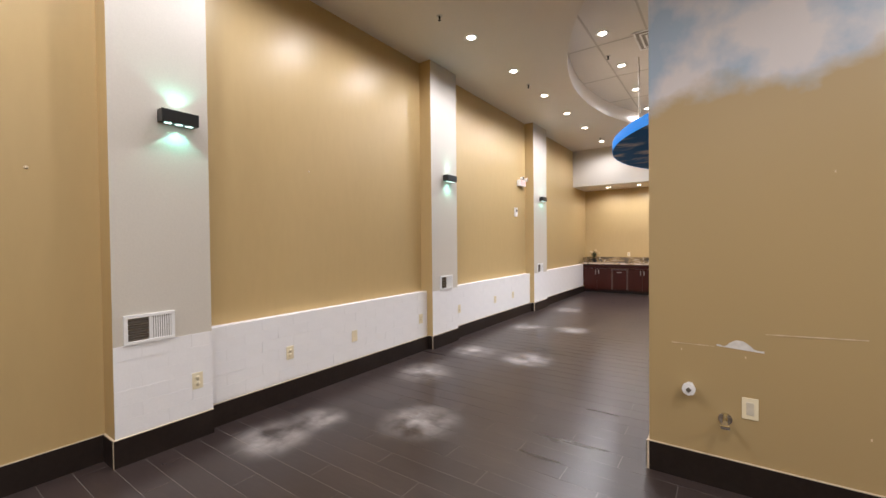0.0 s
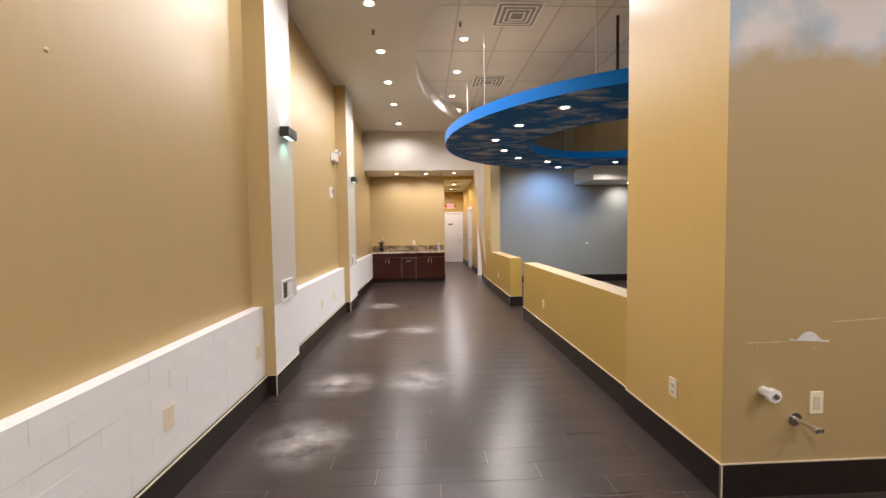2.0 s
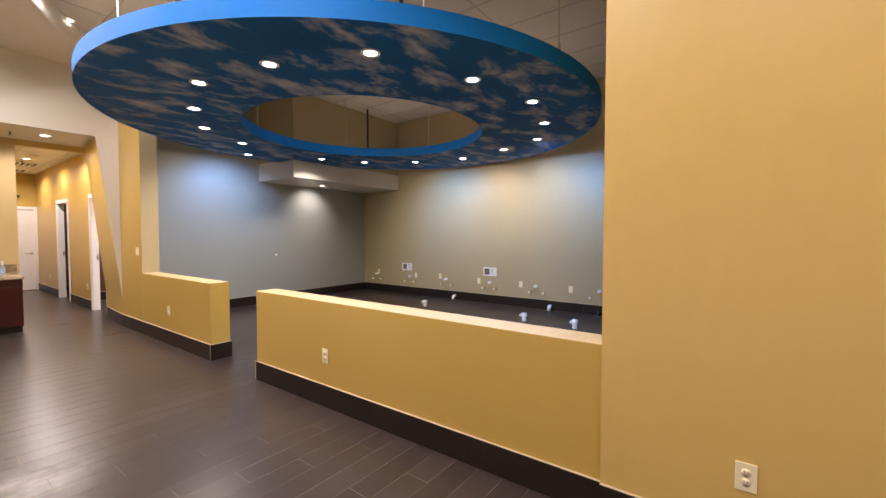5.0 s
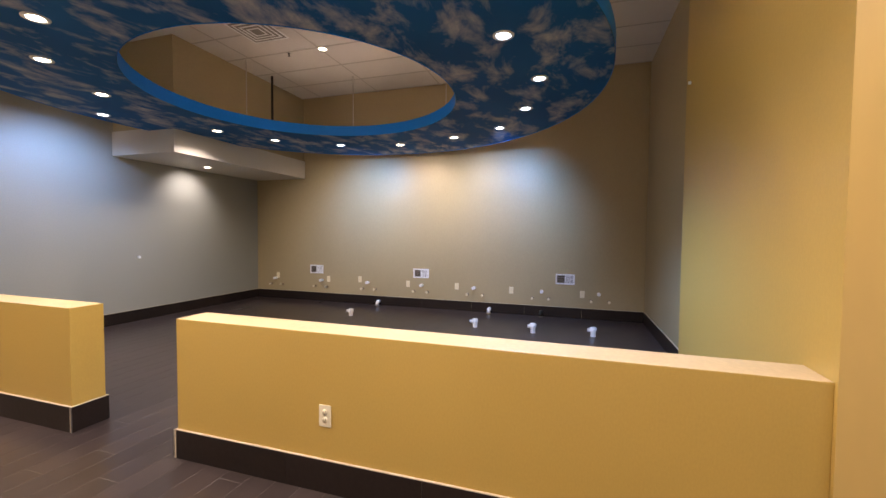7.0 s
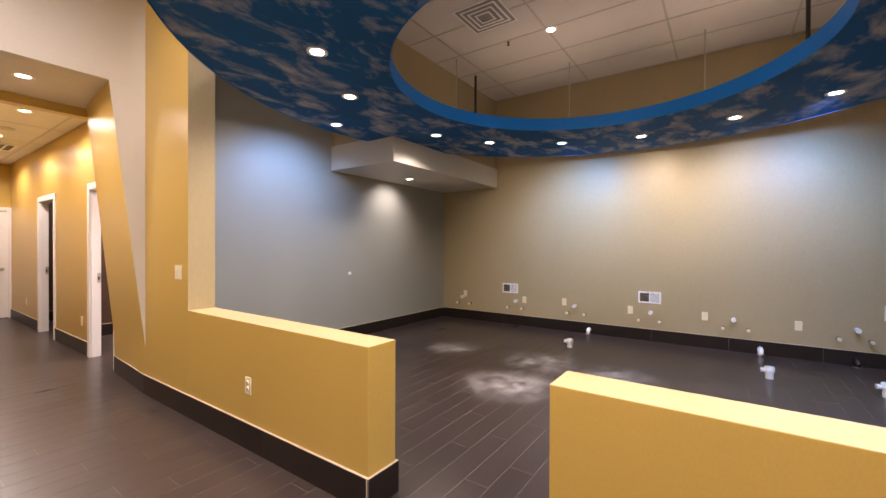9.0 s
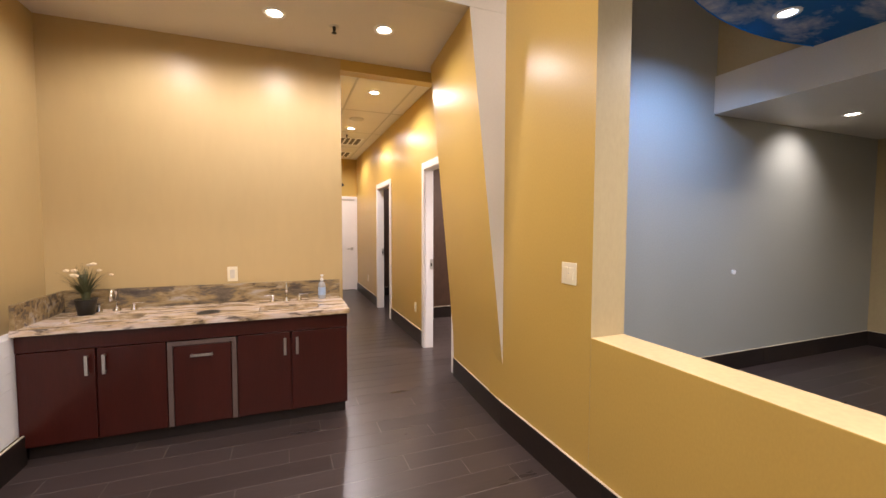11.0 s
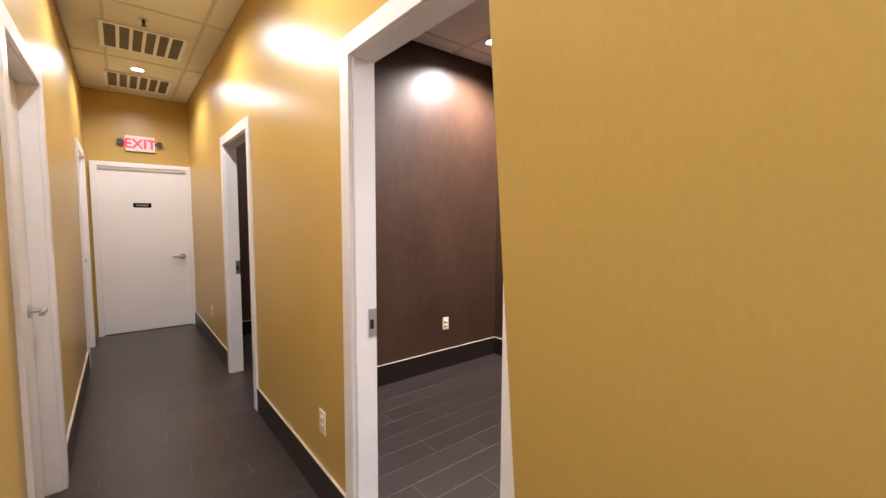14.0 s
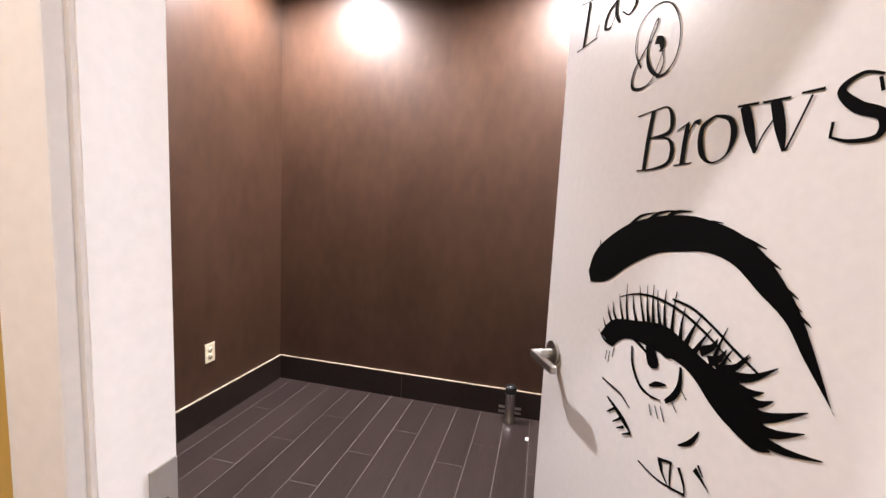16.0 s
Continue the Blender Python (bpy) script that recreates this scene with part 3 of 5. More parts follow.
# vanity -----------------------------------------------------------------
def vanity():
    x0, x1, yf, yb = -3.0, -1.13, 11.49, 12.045
    t = thing("vanity_cabinet", pose(x0, yf, 0), "dark cherry vanity cabinet under a granite top", "cabinet")
    w, d, h = x1 - x0, yb - yf, 0.765
    body = bx(0, w, 0.02, d, 0.09, 0.60)
    box(body, 0, 0.02, 0.02, d, 0.60, h)
    box(body, w - 0.02, w, 0.02, d, 0.60, h)
    part("body", body, CHERRY, t)
    part("plinth", bx(0.01, w - 0.01, 0.07, d, 0, 0.09), BASE, t, "dark recessed plinth")
    part("top_rail", bx(0, w, 0, 0.02, 0.66, h, bevel=0.002), CHERRY, t)
    # three bays: doors, drawer front with pale frame, doors
    for a, b, hx in ((0.0, 0.372, 0.335), (0.376, 0.735, 0.42), (1.14, 1.478, 1.44), (1.482, w, 1.52)):
        dr = part("door", bx(a + 0.003, b - 0.003, 0, 0.019, 0.10, 0.655, bevel=0.003), CHERRY, t)
        hb = bmesh.new()
        box(hb, hx - 0.009, hx + 0.009, -0.032, -0.024, 0.50, 0.62, bevel=0.002)
        box(hb, hx - 0.006, hx + 0.006, -0.026, 0.0, 0.505, 0.515)
        box(hb, hx - 0.006, hx + 0.006, -0.026, 0.0, 0.605, 0.615)
        part("handle", hb, STEEL, dr, "flat brushed steel pull")
    dr = part("drawer_front", bx(0.775, 1.10, 0, 0.019, 0.10, 0.62, bevel=0.003), CHERRY, t)
    fb = bmesh.new()
    box(fb, 0.74, 1.135, -0.002, 0.012, 0.625, 0.652)
    box(fb, 0.74, 0.768, -0.002, 0.012, 0.10, 0.625)
    box(fb, 1.107, 1.135, -0.002, 0.012, 0.10, 0.625)
    part("frame", fb, mat("worn_edge_trim", (0.10, 0.068, 0.06), 0.5), t, "worn grey edge frame")
    hb = bmesh.new()
    box(hb, 0.87, 1.0, -0.032, -0.024, 0.55, 0.568, bevel=0.002)
    box(hb, 0.875, 0.885, -0.026, 0.0, 0.553, 0.565)
    box(hb, 0.985, 0.995, -0.026, 0.0, 0.553, 0.565)
    part("handle", hb, STEEL, dr, "flat brushed steel pull")
    # granite top, cut for two sinks and a round hole
    t2 = thing("granite_worktop", pose(x0, yf, h), "veined gold and brown granite worktop on the vanity", "worktop")
    top = bmesh.new()
    y0, y1, th = -0.04, d, 0.035
    s1, s2, sy0, sy1 = (0.16, 0.57), (1.27, 1.68), 0.08, 0.27
    for a, b, c, e in ((0, w + 0.012, y0, sy0), (0, w + 0.012, sy1, y1), (0, s1[0], sy0, sy1), (s1[1], s2[0], sy0, sy1), (s2[1], w + 0.012, sy0, sy1)):
        box(top, a, b, c, e, 0, th)
    bmesh.ops.remove_doubles(top, verts=top.verts, dist=0.0005)
    part("slab", top, GRANITE, t2)
    part("backsplash", bx(0, w + 0.012, d - 0.022, d, th, th + 0.145, bevel=0.002), SPLASH, t2)
    part("side_splash", bx(0.0, 0.022, -0.03, d - 0.023, th, th + 0.145, bevel=0.002), SPLASH, t2)
    part("waste_hole", lathe([(0.0005, 0.0), (0.062, 0.0), (0.075, 0.002)], 28, at=(0.95, 0.16, th + 0.001)), BLACK, t2, "dark round waste opening")
    for s in (s1, s2):
        b = thing("sink", pose(x0 + (s[0] + s[1]) / 2, yf + (sy0 + sy1) / 2, h), "white rectangular undermount sink", "sink", "vanity sinks")
        hw, hd = (s[1] - s[0]) / 2 + 0.004, (sy1 - sy0) / 2 + 0.004
        bb = bmesh.new()
        prof = [(1.0, 0.0), (0.97, -0.06), (0.9, -0.12), (0.7, -0.135), (0.0, -0.14)]
        rings = []
        for q, z in prof:
            rings.append([bb.verts.new((hw * q * sx, hd * q * sy, z)) for sx, sy in ((-1, -1), (1, -1), (1, 1), (-1, 1))])
        for a, c in zip(rings, rings[1:]):
            for i in range(4):
                bb.faces.new((a[i], a[(i + 1) % 4], c[(i + 1) % 4], c[i]))
        part("basin", bb, PORC, b)
        part("drain", cy(0, 0, -0.137, 0.02, 0.004), CHROME, b, "chrome drain")
        f = thing("faucet", pose(x0 + (s[0] + s[1]) / 2 - 0.02, yf + 0.44, h + th), "chrome widespread faucet with two lever handles", "faucet", "vanity faucets")
        arc = [(0, 0, 0), (0, 0, 0.11)] + [(0, -0.05 + 0.05 * math.cos(a), 0.11 + 0.05 * math.sin(a)) for a in [math.pi * k / 10 for k in range(1, 11)]] + [(0, -0.102, 0.085)]
        part("spout", tube(arc, 0.011), CHROME, f)
        part("base", lathe([(0.024, 0.0), (0.024, 0.012), (0.014, 0.022), (0.012, 0.03)]), CHROME, f)
        for sx in (-1, 1):
            hd2 = part("handle", lathe([(0.02, 0), (0.02, 0.01), (0.012, 0.02), (0.012, 0.042), (0.0005, 0.046)], at=(sx * 0.1, 0, 0)), CHROME, f)
            part("lever", bx(min(sx * 0.09, sx * 0.165), max(sx * 0.09, sx * 0.165), -0.006, 0.006, 0.046, 0.055, bevel=0.003), CHROME, hd2)
    # soap bottle
    sb = thing("soap_bottle", pose(-1.27, 11.96, h + th), "clear hand soap pump bottle with pale blue label", "bottle")
    part("bottle", lathe([(0.0005, 0), (0.028, 0), (0.03, 0.008), (0.03, 0.11), (0.024, 0.13), (0.012, 0.14), (0.012, 0.15)]), GLASS, sb)
    part("label", lathe([(0.0305, 0.03), (0.0305, 0.095)]), mat("pale_blue_label", (0.30, 0.42, 0.62), 0.5), sb, "pale blue printed label")
    pm = cy(0, 0, 0.15, 0.013, 0.018)
    cyl(pm, 0, 0, 0.168, 0.004, 0.022)
    box(pm, -0.012, 0.012, -0.035, 0.012, 0.188, 0.198, bevel=0.003)
    part("pump", pm, WPLASTIC, sb, "white pump head")


vanity()


def plant():
    rnd = random.Random(4)
    t = thing("potted_plant", pose(-2.80, 11.86, 0.80), "small green plant with cream flowers in dark pot", "plant")
    part("pot", lathe([(0.0005, 0), (0.045, 0), (0.06, 0.10), (0.064, 0.105), (0.058, 0.10), (0.0005, 0.095)]), BLACK, t, "dark pot")
    bm = bmesh.new()
    for _ in range(150):
        a, l, w = rnd.uniform(0, 6.28), rnd.uniform(0.12, 0.27), rnd.uniform(0.004, 0.008)
        out = rnd.uniform(0.15, 0.75)
        p = [Vector((0.02 * math.cos(a), 0.02 * math.sin(a), 0.095))]
        for k in range(1, 5):
            s = k / 4
            p.append(Vector((math.cos(a) * l * out * s * (0.5 + 0.6 * s), math.sin(a) * l * out * s * (0.5 + 0.6 * s), 0.095 + l * s * (1 - 0.35 * out * s))))
        side = Vector((-math.sin(a), math.cos(a), 0))
        prev = None
        for k, q in enumerate(p):
            ww = w * (1 - k / 4.2)
            cur = (bm.verts.new(q - side * ww), bm.verts.new(q + side * ww))
            if prev:
                bm.faces.new((prev[0], prev[1], cur[1], cur[0]))
            prev = cur
    part("leaves", bm, LEAF, t, "thin arching dark green leaves")
    for k in range(9):
        a = k * 0.75 + rnd.uniform(-0.2, 0.2)
        r = rnd.uniform(0.04, 0.17)
        bm = bmesh.new()
        bmesh.ops.create_icosphere(bm, subdivisions=1, radius=rnd.uniform(0.014, 0.022), matrix=Matrix.Translation((r * math.cos(a), r * math.sin(a), rnd.uniform(0.26, 0.36))) @ Matrix.Diagonal((1, 1, 0.6, 1)))
        part("flower", bm, PETAL, t, "cream flower")


plant()


# wall fittings: built facing -y at the origin, then turned -----------------
FACE = {"-y": 0, "+x": 90, "+y": 180, "-x": -90}


def plate_thing(kind, lab):
    """kind: outlet, switch2, switch1, blank."""
    w = {"switch2": 0.116, "switch3": 0.16}.get(kind, 0.072)
    t = thing("light_switch" if "switch" in kind else "wall_outlet", pose(0, 0, 0), lab, "switch" if "switch" in kind else "outlet", "wall plates")
    part("plate", bx(-w / 2, w / 2, -0.006, 0, -0.058, 0.058, bevel=0.0025), PLASTIC, t)
    if kind == "outlet":
        for z in (0.02, -0.02):
            s = part("socket", lathe([(0.0005, 0.0), (0.0165, 0.0), (0.0165, -0.003)], 16), PLASTIC, t)
            s.matrix_basis = pose(0, -0.0085, z, 90)
            sl = bmesh.new()
            for x in (-0.006, 0.006):
                box(sl, x - 0.0012, x + 0.0012, -0.0095, -0.0084, z - 0.002, z + 0.008)
            box(sl, -0.002, 0.002, -0.0095, -0.0084, z - 0.011, z - 0.007)
            part("slots", sl, SLOT, t, "dark socket slots")
    elif kind == "decora":
        part("socket", bx(-0.017, 0.017, -0.009, -0.005, -0.034, 0.034, bevel=0.002), mat("grey_plastic", (0.60, 0.55, 0.45), 0.5), t, "grey rectangular insert")
    elif "switch" in kind:
        n = int(kind[-1])
        for k in range(n):
            x = (k - (n - 1) / 2) * 0.046
            part("rocker", bx(x - 0.016, x + 0.016, -0.011, -0.005, -0.033, 0.033, bevel=0.003), PLASTIC, t)
    sc = cy(0, -0.0075, 0, 0.003, 0.003, axis="y", seg=8)
    part("screw", sc, STEEL, t)
    return t


MASTER = {}


def plate(kind, lab, x, y, z, face):
    m = pose(x, y, z, 0, 0, FACE[face])
    if (kind, lab) not in MASTER:
        MASTER[kind, lab] = plate_thing(kind, lab)
        MASTER[kind, lab].matrix_basis = m
    else:
        copy_thing(MASTER[kind, lab], m)


OUT = "cream plastic wall outlet with two sockets"
for y, x in ((1.545, X_P), (2.36, -2.9995), (4.26, -2.9995), (5.17, -2.9995), (6.3, -2.9995), (7.0, -2.9995)):
    plate("outlet", OUT, x, y, 0.415, "+x")
plate("blank", "cream blank plate on white brick", -2.9995, 3.13, 0.415, "+x")
plate("outlet", OUT, -0.17, 3.315, 0.41, "-x")
plate("outlet", OUT, X_E, 1.6, 0.43, "-x")
plate("outlet", OUT, X_H, 6.02, 0.41, "-x")
plate("outlet", OUT, X_H, 9.155, 0.425, "-x")
plate("switch2", "cream double rocker switch on gold wall", X_H, 10.22, 1.15, "-x")
plate("decora", "cream plate with grey rectangular insert", 0.32, 2.92, 0.475, "-y")
plate("outlet", OUT, 0.95, 2.92, 0.45, "-y")
plate("decora", "cream outlet plate above granite backsplash", -1.94, 12.05, 1.02, "-y")
plate("outlet", OUT, -0.06, 13.22, 0.41, "-x")
plate("outlet", OUT, -0.06, 16.3, 0.41, "-x")
plate("outlet", OUT, 1.57, 14.28, 0.425, "-y")
for y, z in ((10.59, 0.48), (9.38, 0.45), (8.68, 0.47), (7.68, 0.43), (6.74, 0.43), (5.77, 0.41), (4.62, 0.40)):
    plate("blank", "cream blank plate on khaki wall", X_E, y, z, "-x")
# tiny unidentified wall fitting, built as a plain round button
t = thing("wall_sensor", pose(2.49, 11.1, 0.97), "tiny round white fitting on grey wall", "sensor")
part("button", cy(0, -0.02, 0, 0.022, 0.02, axis="y", seg=14), WPLASTIC, t)


def vent(x, y, z, w, h, face):
    t = thing("wall_vent", pose(x, y, z, 0, 0, FACE[face]), "white louvred wall register with half closed damper", "vent", "wall registers")
    f = bmesh.new()
    b = 0.022
    box(f, -w / 2, w / 2, -0.012, 0, h / 2 - b, h / 2, bevel=0.002)
    box(f, -w / 2, w / 2, -0.012, 0, -h / 2, -h / 2 + b, bevel=0.002)
    box(f, -w / 2, -w / 2 + b, -0.0115, 0, -h / 2 + b, h / 2 - b)
    box(f, w / 2 - b, w / 2, -0.0115, 0, -h / 2 + b, h / 2 - b)
    box(f, -0.006, 0.006, -0.0115, 0, -h / 2 + b, h / 2 - b)
    part("frame", f, WPLASTIC, t)
    part("backing", bx(-w / 2 + b, w / 2 - b, -0.002, 0.0, -h / 2 + b, h / 2 - b), SLOT, t, "dark duct opening")
    n = 9
    for side in (-1, 1):
        for k in range(n):
            if side < 0:
                zz = -h / 2 + b + (k + 0.5) * (h - 2 * b) / n
                part("slat", bx(-w / 2 + b, -0.006, -0.008, -0.004, zz - 0.002, zz + 0.002), SLOT if k % 2 else STEEL, t)
            else:
                xx = 0.006 + (k + 0.5) * (w / 2 - b - 0.006) / n
                part("slat", bx(xx - 0.0042, xx + 0.0042, -0.008, -0.004, -h / 2 + b, h / 2 - b), WPLASTIC, t)
    part("damper_lever", bx(w / 2 - b + 0.002, w / 2 - b + 0.008, -0.02, -0.01, -0.012, 0.012), WPLASTIC, t)


for y in (1.26, 4.72, 8.12):
    vent(X_P, y, 0.85, 0.29, 0.19, "+x")
for y in (9.65, 7.42, 4.89):
    vent(X_E, y, 0.635, 0.30, 0.17, "-x")


def sconce(y):
    t = thing("wall_sconce", pose(X_P, y, 2.26, 0, 0, 90), "black box wall sconce shining up and down", "wall light", "pilaster sconces")
    part("body", bx(-0.115, 0.115, -0.085, -0.006, -0.042, 0.042, bevel=0.004), BLACK, t)
    part("mount", bx(-0.07, 0.07, -0.006, 0, -0.03, 0.03), BLACK, t)
    for z, rx in ((0.0435, 180), (-0.0435, 0)):
        for k in (-1, 0, 1):
            ln = part("lens", lathe([(0.0005, 0), (0.024, 0)], 14, at=(k * 0.065, -0.045, z)), LITEG, t, "pale green-white lens")
        d = bpy.data.lights.new("sconce_beam", "SPOT")
        d.energy, d.color, d.spot_size, d.spot_blend, d.shadow_soft_size = 2.6, (0.40, 1.0, 0.78), radians(106), 0.25, 0.02
        lamp = new("lamp", d)
        lamp.parent = t
        lamp.matrix_basis = pose(0, -0.05, z * 1.25, rx)


for y in (1.44, 4.77, 8.2):
    sconce(y)


def stub_set(y, white_up):
    """Two capped water stubs and a drain cap on the salon wall."""
    t = thing("plumbing_stub", pose(X_E, y, 0.3, 0, 0, -90), "pair of capped brass water stubs with white drain", "pipe", "capped plumbing")
    for x in (-0.135, 0.135):
        s = part("stub", cy(x, -0.07, 0, 0.012, 0.07, axis="y", seg=12), COPPER, t)
        part("cap", cy(x, -0.085, 0, 0.02, 0.03, axis="y", seg=12), PLASTIC, s, "cream pipe cap")
        part("escutcheon", cy(x, -0.006, 0, 0.022, 0.006, axis="y", seg=16), SLOT, s, "dark wall rosette")
    dr = part("drain", cy(0.02 if white_up else -0.02, -0.06, 0.12, 0.024, 0.06, axis="y", seg=16), PVC, t, "white drain stub")
    part("cap", cy(0.02 if white_up else -0.02, -0.085, 0.12, 0.029, 0.026, axis="y", seg=8), PVC, dr)


for i, y in enumerate((10.6, 9.54, 8.48, 7.42, 6.4, 5.28, 4.35)):
    stub_set(y, i % 2)
for x, y, h in ((3.88, 8.25, 0.11), (3.79, 6.13, 0.12), (3.73, 5.29, 0.13), (3.8, 4.5, 0.12)):
    t = thing("floor_pipe", pose(x, y, 0), "short white capped pipe rising from the floor", "pipe", "floor pipes")
    part("pipe", cy(0, 0, 0, 0.035, h), PVC, t)
    part("cap", lathe([(0.045, h - 0.045), (0.045, h), (0.03, h + 0.008), (0.0005, h + 0.008)], 12), PVC, t)
    part("branch", cy(0.0, 0.0, h * 0.7, 0.024, 0.075, axis="y", seg=14), PVC, t)
for y in (8.27, 6.14, 5.27):
    t = thing("floor_elbow_pipe", pose(4.86, y, 0), "grey drain elbow at the wall base", "pipe", "base drains")
    part("elbow", tube([(0.08, 0, 0.07), (0.03, 0, 0.07), (0.0, 0, 0.05), (0.0, 0, 0.0)], 0.032), PVC if y > 6 else BLACK, t)
    part("collar", cy(0, 0, 0, 0.045, 0.015), STEEL, t)

# pipe, valve and torn paint on the cloud wall
t = thing("drain_stub", pose(0.04, 2.92, 0.545), "white capped drain stub on tan wall", "pipe")
part("pipe", cy(0, -0.05, 0, 0.024, 0.05, axis="y"), PVC, t)
part("cap", cy(0, -0.075, 0, 0.034, 0.03, axis="y", seg=8), PVC, t)
part("cap_nut", cy(0, -0.087, 0, 0.014, 0.014, axis="y", seg=4), SLOT, t)
t = thing("stop_valve", pose(0.21, 2.92, 0.395), "chrome shut-off valve on tan wall", "valve")
part("escutcheon", cy(0, -0.008, 0, 0.033, 0.008, axis="y"), CHROME, t)
part("body", cy(0, -0.11, 0, 0.012, 0.105, axis="y"), CHROME, t)
part("handle", bx(-0.022, 0.022, -0.135, -0.11, -0.012, 0.012, bevel=0.006), CHROME, t)
CHALK = mat("bare_plaster", (0.66, 0.64, 0.62), 0.9, vary=0.1, coarse=20)
SCRATCH = mat("raw_drywall_paper", (0.60, 0.49, 0.34), 0.9, vary=0.15, coarse=20)
bm = bmesh.new()
rnd = random.Random(2)
top = [(0.17 + 0.21 * k / 14, 0.803 - 0.01 * k / 14 + (0.042 * math.sin(math.pi * min(1, max(0, (k - 2) / 10))) ** 1.5) + rnd.uniform(-0.004, 0.004)) for k in range(15)]
low = [(0.17 + 0.21 * k / 14, 0.797 - 0.014 * k / 14) for k in range(15)]
a = [bm.verts.new((x, 2.9175, z)) for x, z in top]
b = [bm.verts.new((x, 2.9175, z)) for x, z in low]
for k in range(14):
    bm.faces.new((a[k], a[k + 1], b[k + 1], b[k]))
tagged(part("torn_paint", bm, CHALK), "torn patch of bare plaster in tan paint", "wall damage", kind="structure")
bm = bmesh.new()
for x0, x1, z0, z1 in ((-0.05, 0.16, 0.790, 0.792), (0.385, 0.77, 0.886, 0.903)):
    n = 16
    for k in range(n):
        xa, xb = x0 + (x1 - x0) * k / n, x0 + (x1 - x0) * (k + 1) / n
        za, zb = z0 + (z1 - z0) * k / n, z0 + (z1 - z0) * (k + 1) / n
        q = rnd.uniform(0.0012, 0.0035)
        bm.faces.new([bm.verts.new(c) for c in ((xa, 2.9172, za - q), (xb, 2.9172, zb - q), (xb, 2.9172, zb + q), (xa, 2.9172, za + q))])
for x, z in ((0.0, 0.755), (0.3, 0.75), (0.78, 0.43), (0.65, 1.72)):
    box(bm, x - 0.003, x + 0.003, 2.916, 2.919, z - 0.006, z + 0.006)
tagged(part("wall_scratches", bm, SCRATCH), "pale scratches and nail holes in tan paint", "wall damage", kind="structure")
bm = bmesh.new()
for y, z in ((2.66, 2.09), (0.73, 1.85)):
    cyl(bm, X_W, y, z, 0.011, 0.006, axis="x", seg=10, r2=0.006)
tagged(part("wall_anchors", bm, SCRATCH), "small filled anchor holes in the tan wall", "wall damage", kind="structure")
t = thing("thermostat_frame", pose(1.30, 2.92, 1.8), "black framed plate on the cloud wall", "frame")
part("frame", bx(-0.07, 0.07, -0.02, 0, -0.12, 0.12, bevel=0.004), BLACK, t)
part("face", bx(-0.05, 0.05, -0.0225, -0.019, -0.1, 0.1), WPLASTIC, t, "white face")


def letters(name, body, size, m, parent, depth=0.0006, shear=0.0, material=None, align="LEFT"):
    cu = bpy.data.curves.new(name, "FONT")
    cu.offset = -0.0024 if material is None else 0.003
    cu.body, cu.size, cu.extrude, cu.shear, cu.align_x = body, size, depth, shear, align
    cu.materials.append(material or INK)
    ob = new(name, cu)
    ob.parent = parent
    ob.matrix_basis = m
    return ob


def exit_sign(x, y, z, rz):
    t = thing("exit_sign", pose(x, y, z, 0, 0, rz), "white exit sign with red letters and two lamp heads", "exit sign")
    part("housing", bx(-0.145, 0.145, -0.045, 0, -0.09, 0.09, bevel=0.006), WPLASTIC, t)
    part("face", bx(-0.132, 0.132, -0.048, -0.044, -0.078, 0.078), EXITW, t, "pale pink lit face")
    letters("lettering", "EXIT", 0.155, pose(0, -0.0495, -0.054, 90), t, material=EXITR, align="CENTER")
    for s in (-1, 1):
        h = part("lamp_head", cy(s * 0.19, -0.065, 0.01, 0.034, 0.05, axis="y", r2=0.026), BLACK, t, "dark emergency lamp head")
        part("bracket", bx(min(s * 0.145, s * 0.18), max(s * 0.145, s * 0.18), -0.03, -0.018, 0.004, 0.016), BLACK, h)


exit_sign(-0.57, 17.6, 2.31, 0)
t = thing("emergency_light", pose(X_W, 7.55, 2.53, 0, 0, 90), "white emergency light with two lamp heads", "emergency light")
part("housing", bx(-0.13, 0.13, -0.07, 0, -0.06, 0.06, bevel=0.01), WPLASTIC, t)
part("sign_face", bx(-0.10, 0.10, -0.074, -0.069, -0.04, 0.04), EXITW, t, "faint pink face")
for s in (-1, 1):
    h = part("lamp_head", cy(s * 0.10, -0.12, 0.075, 0.04, 0.06, axis="y", r2=0.03), WPLASTIC, t)
    part("lens", cy(s * 0.10, -0.123, 0.075, 0.034, 0.004, axis="y"), SLOT, h, "dark lens")
t = thing("wall_speaker", pose(X_W, 7.32, 1.96, 0, 0, 90), "small white wall control box", "control box")
part("housing", bx(-0.045, 0.045, -0.035, 0, -0.085, 0.085, bevel=0.006), WPLASTIC, t)
part("window", bx(-0.028, 0.028, -0.037, -0.034, 0.0, 0.05), SLOT, t, "grey display window")


def ceiling_vent(x, y, z, w, h, n=7):
    t = thing("ceiling_vent", pose(x, y, z), "white square louvred ceiling diffuser", "vent", "ceiling diffusers")
    for k in range(4):
        a, b = w / 2 * (1 - 0.22 * k), h / 2 * (1 - 0.22 * k)
        bm = bmesh.new()
        q = 0.024
        zz = -0.010 - 0.004 * k
        for s in (-1, 1):
            box(bm, -a, a, min(s * b, s * (b - q)), max(s * b, s * (b - q)), zz, zz + 0.004)
            box(bm, min(s * a, s * (a - q)), max(s * a, s * (a - q)), -b + q, b - q, zz, zz + 0.004)
        part("louvre", bm, WPLASTIC, t)
    part("backing", bx(-w / 2 + 0.02, w / 2 - 0.02, -h / 2 + 0.02, h / 2 - 0.02, -0.005, -0.001), DUCT, t, "grey duct opening")


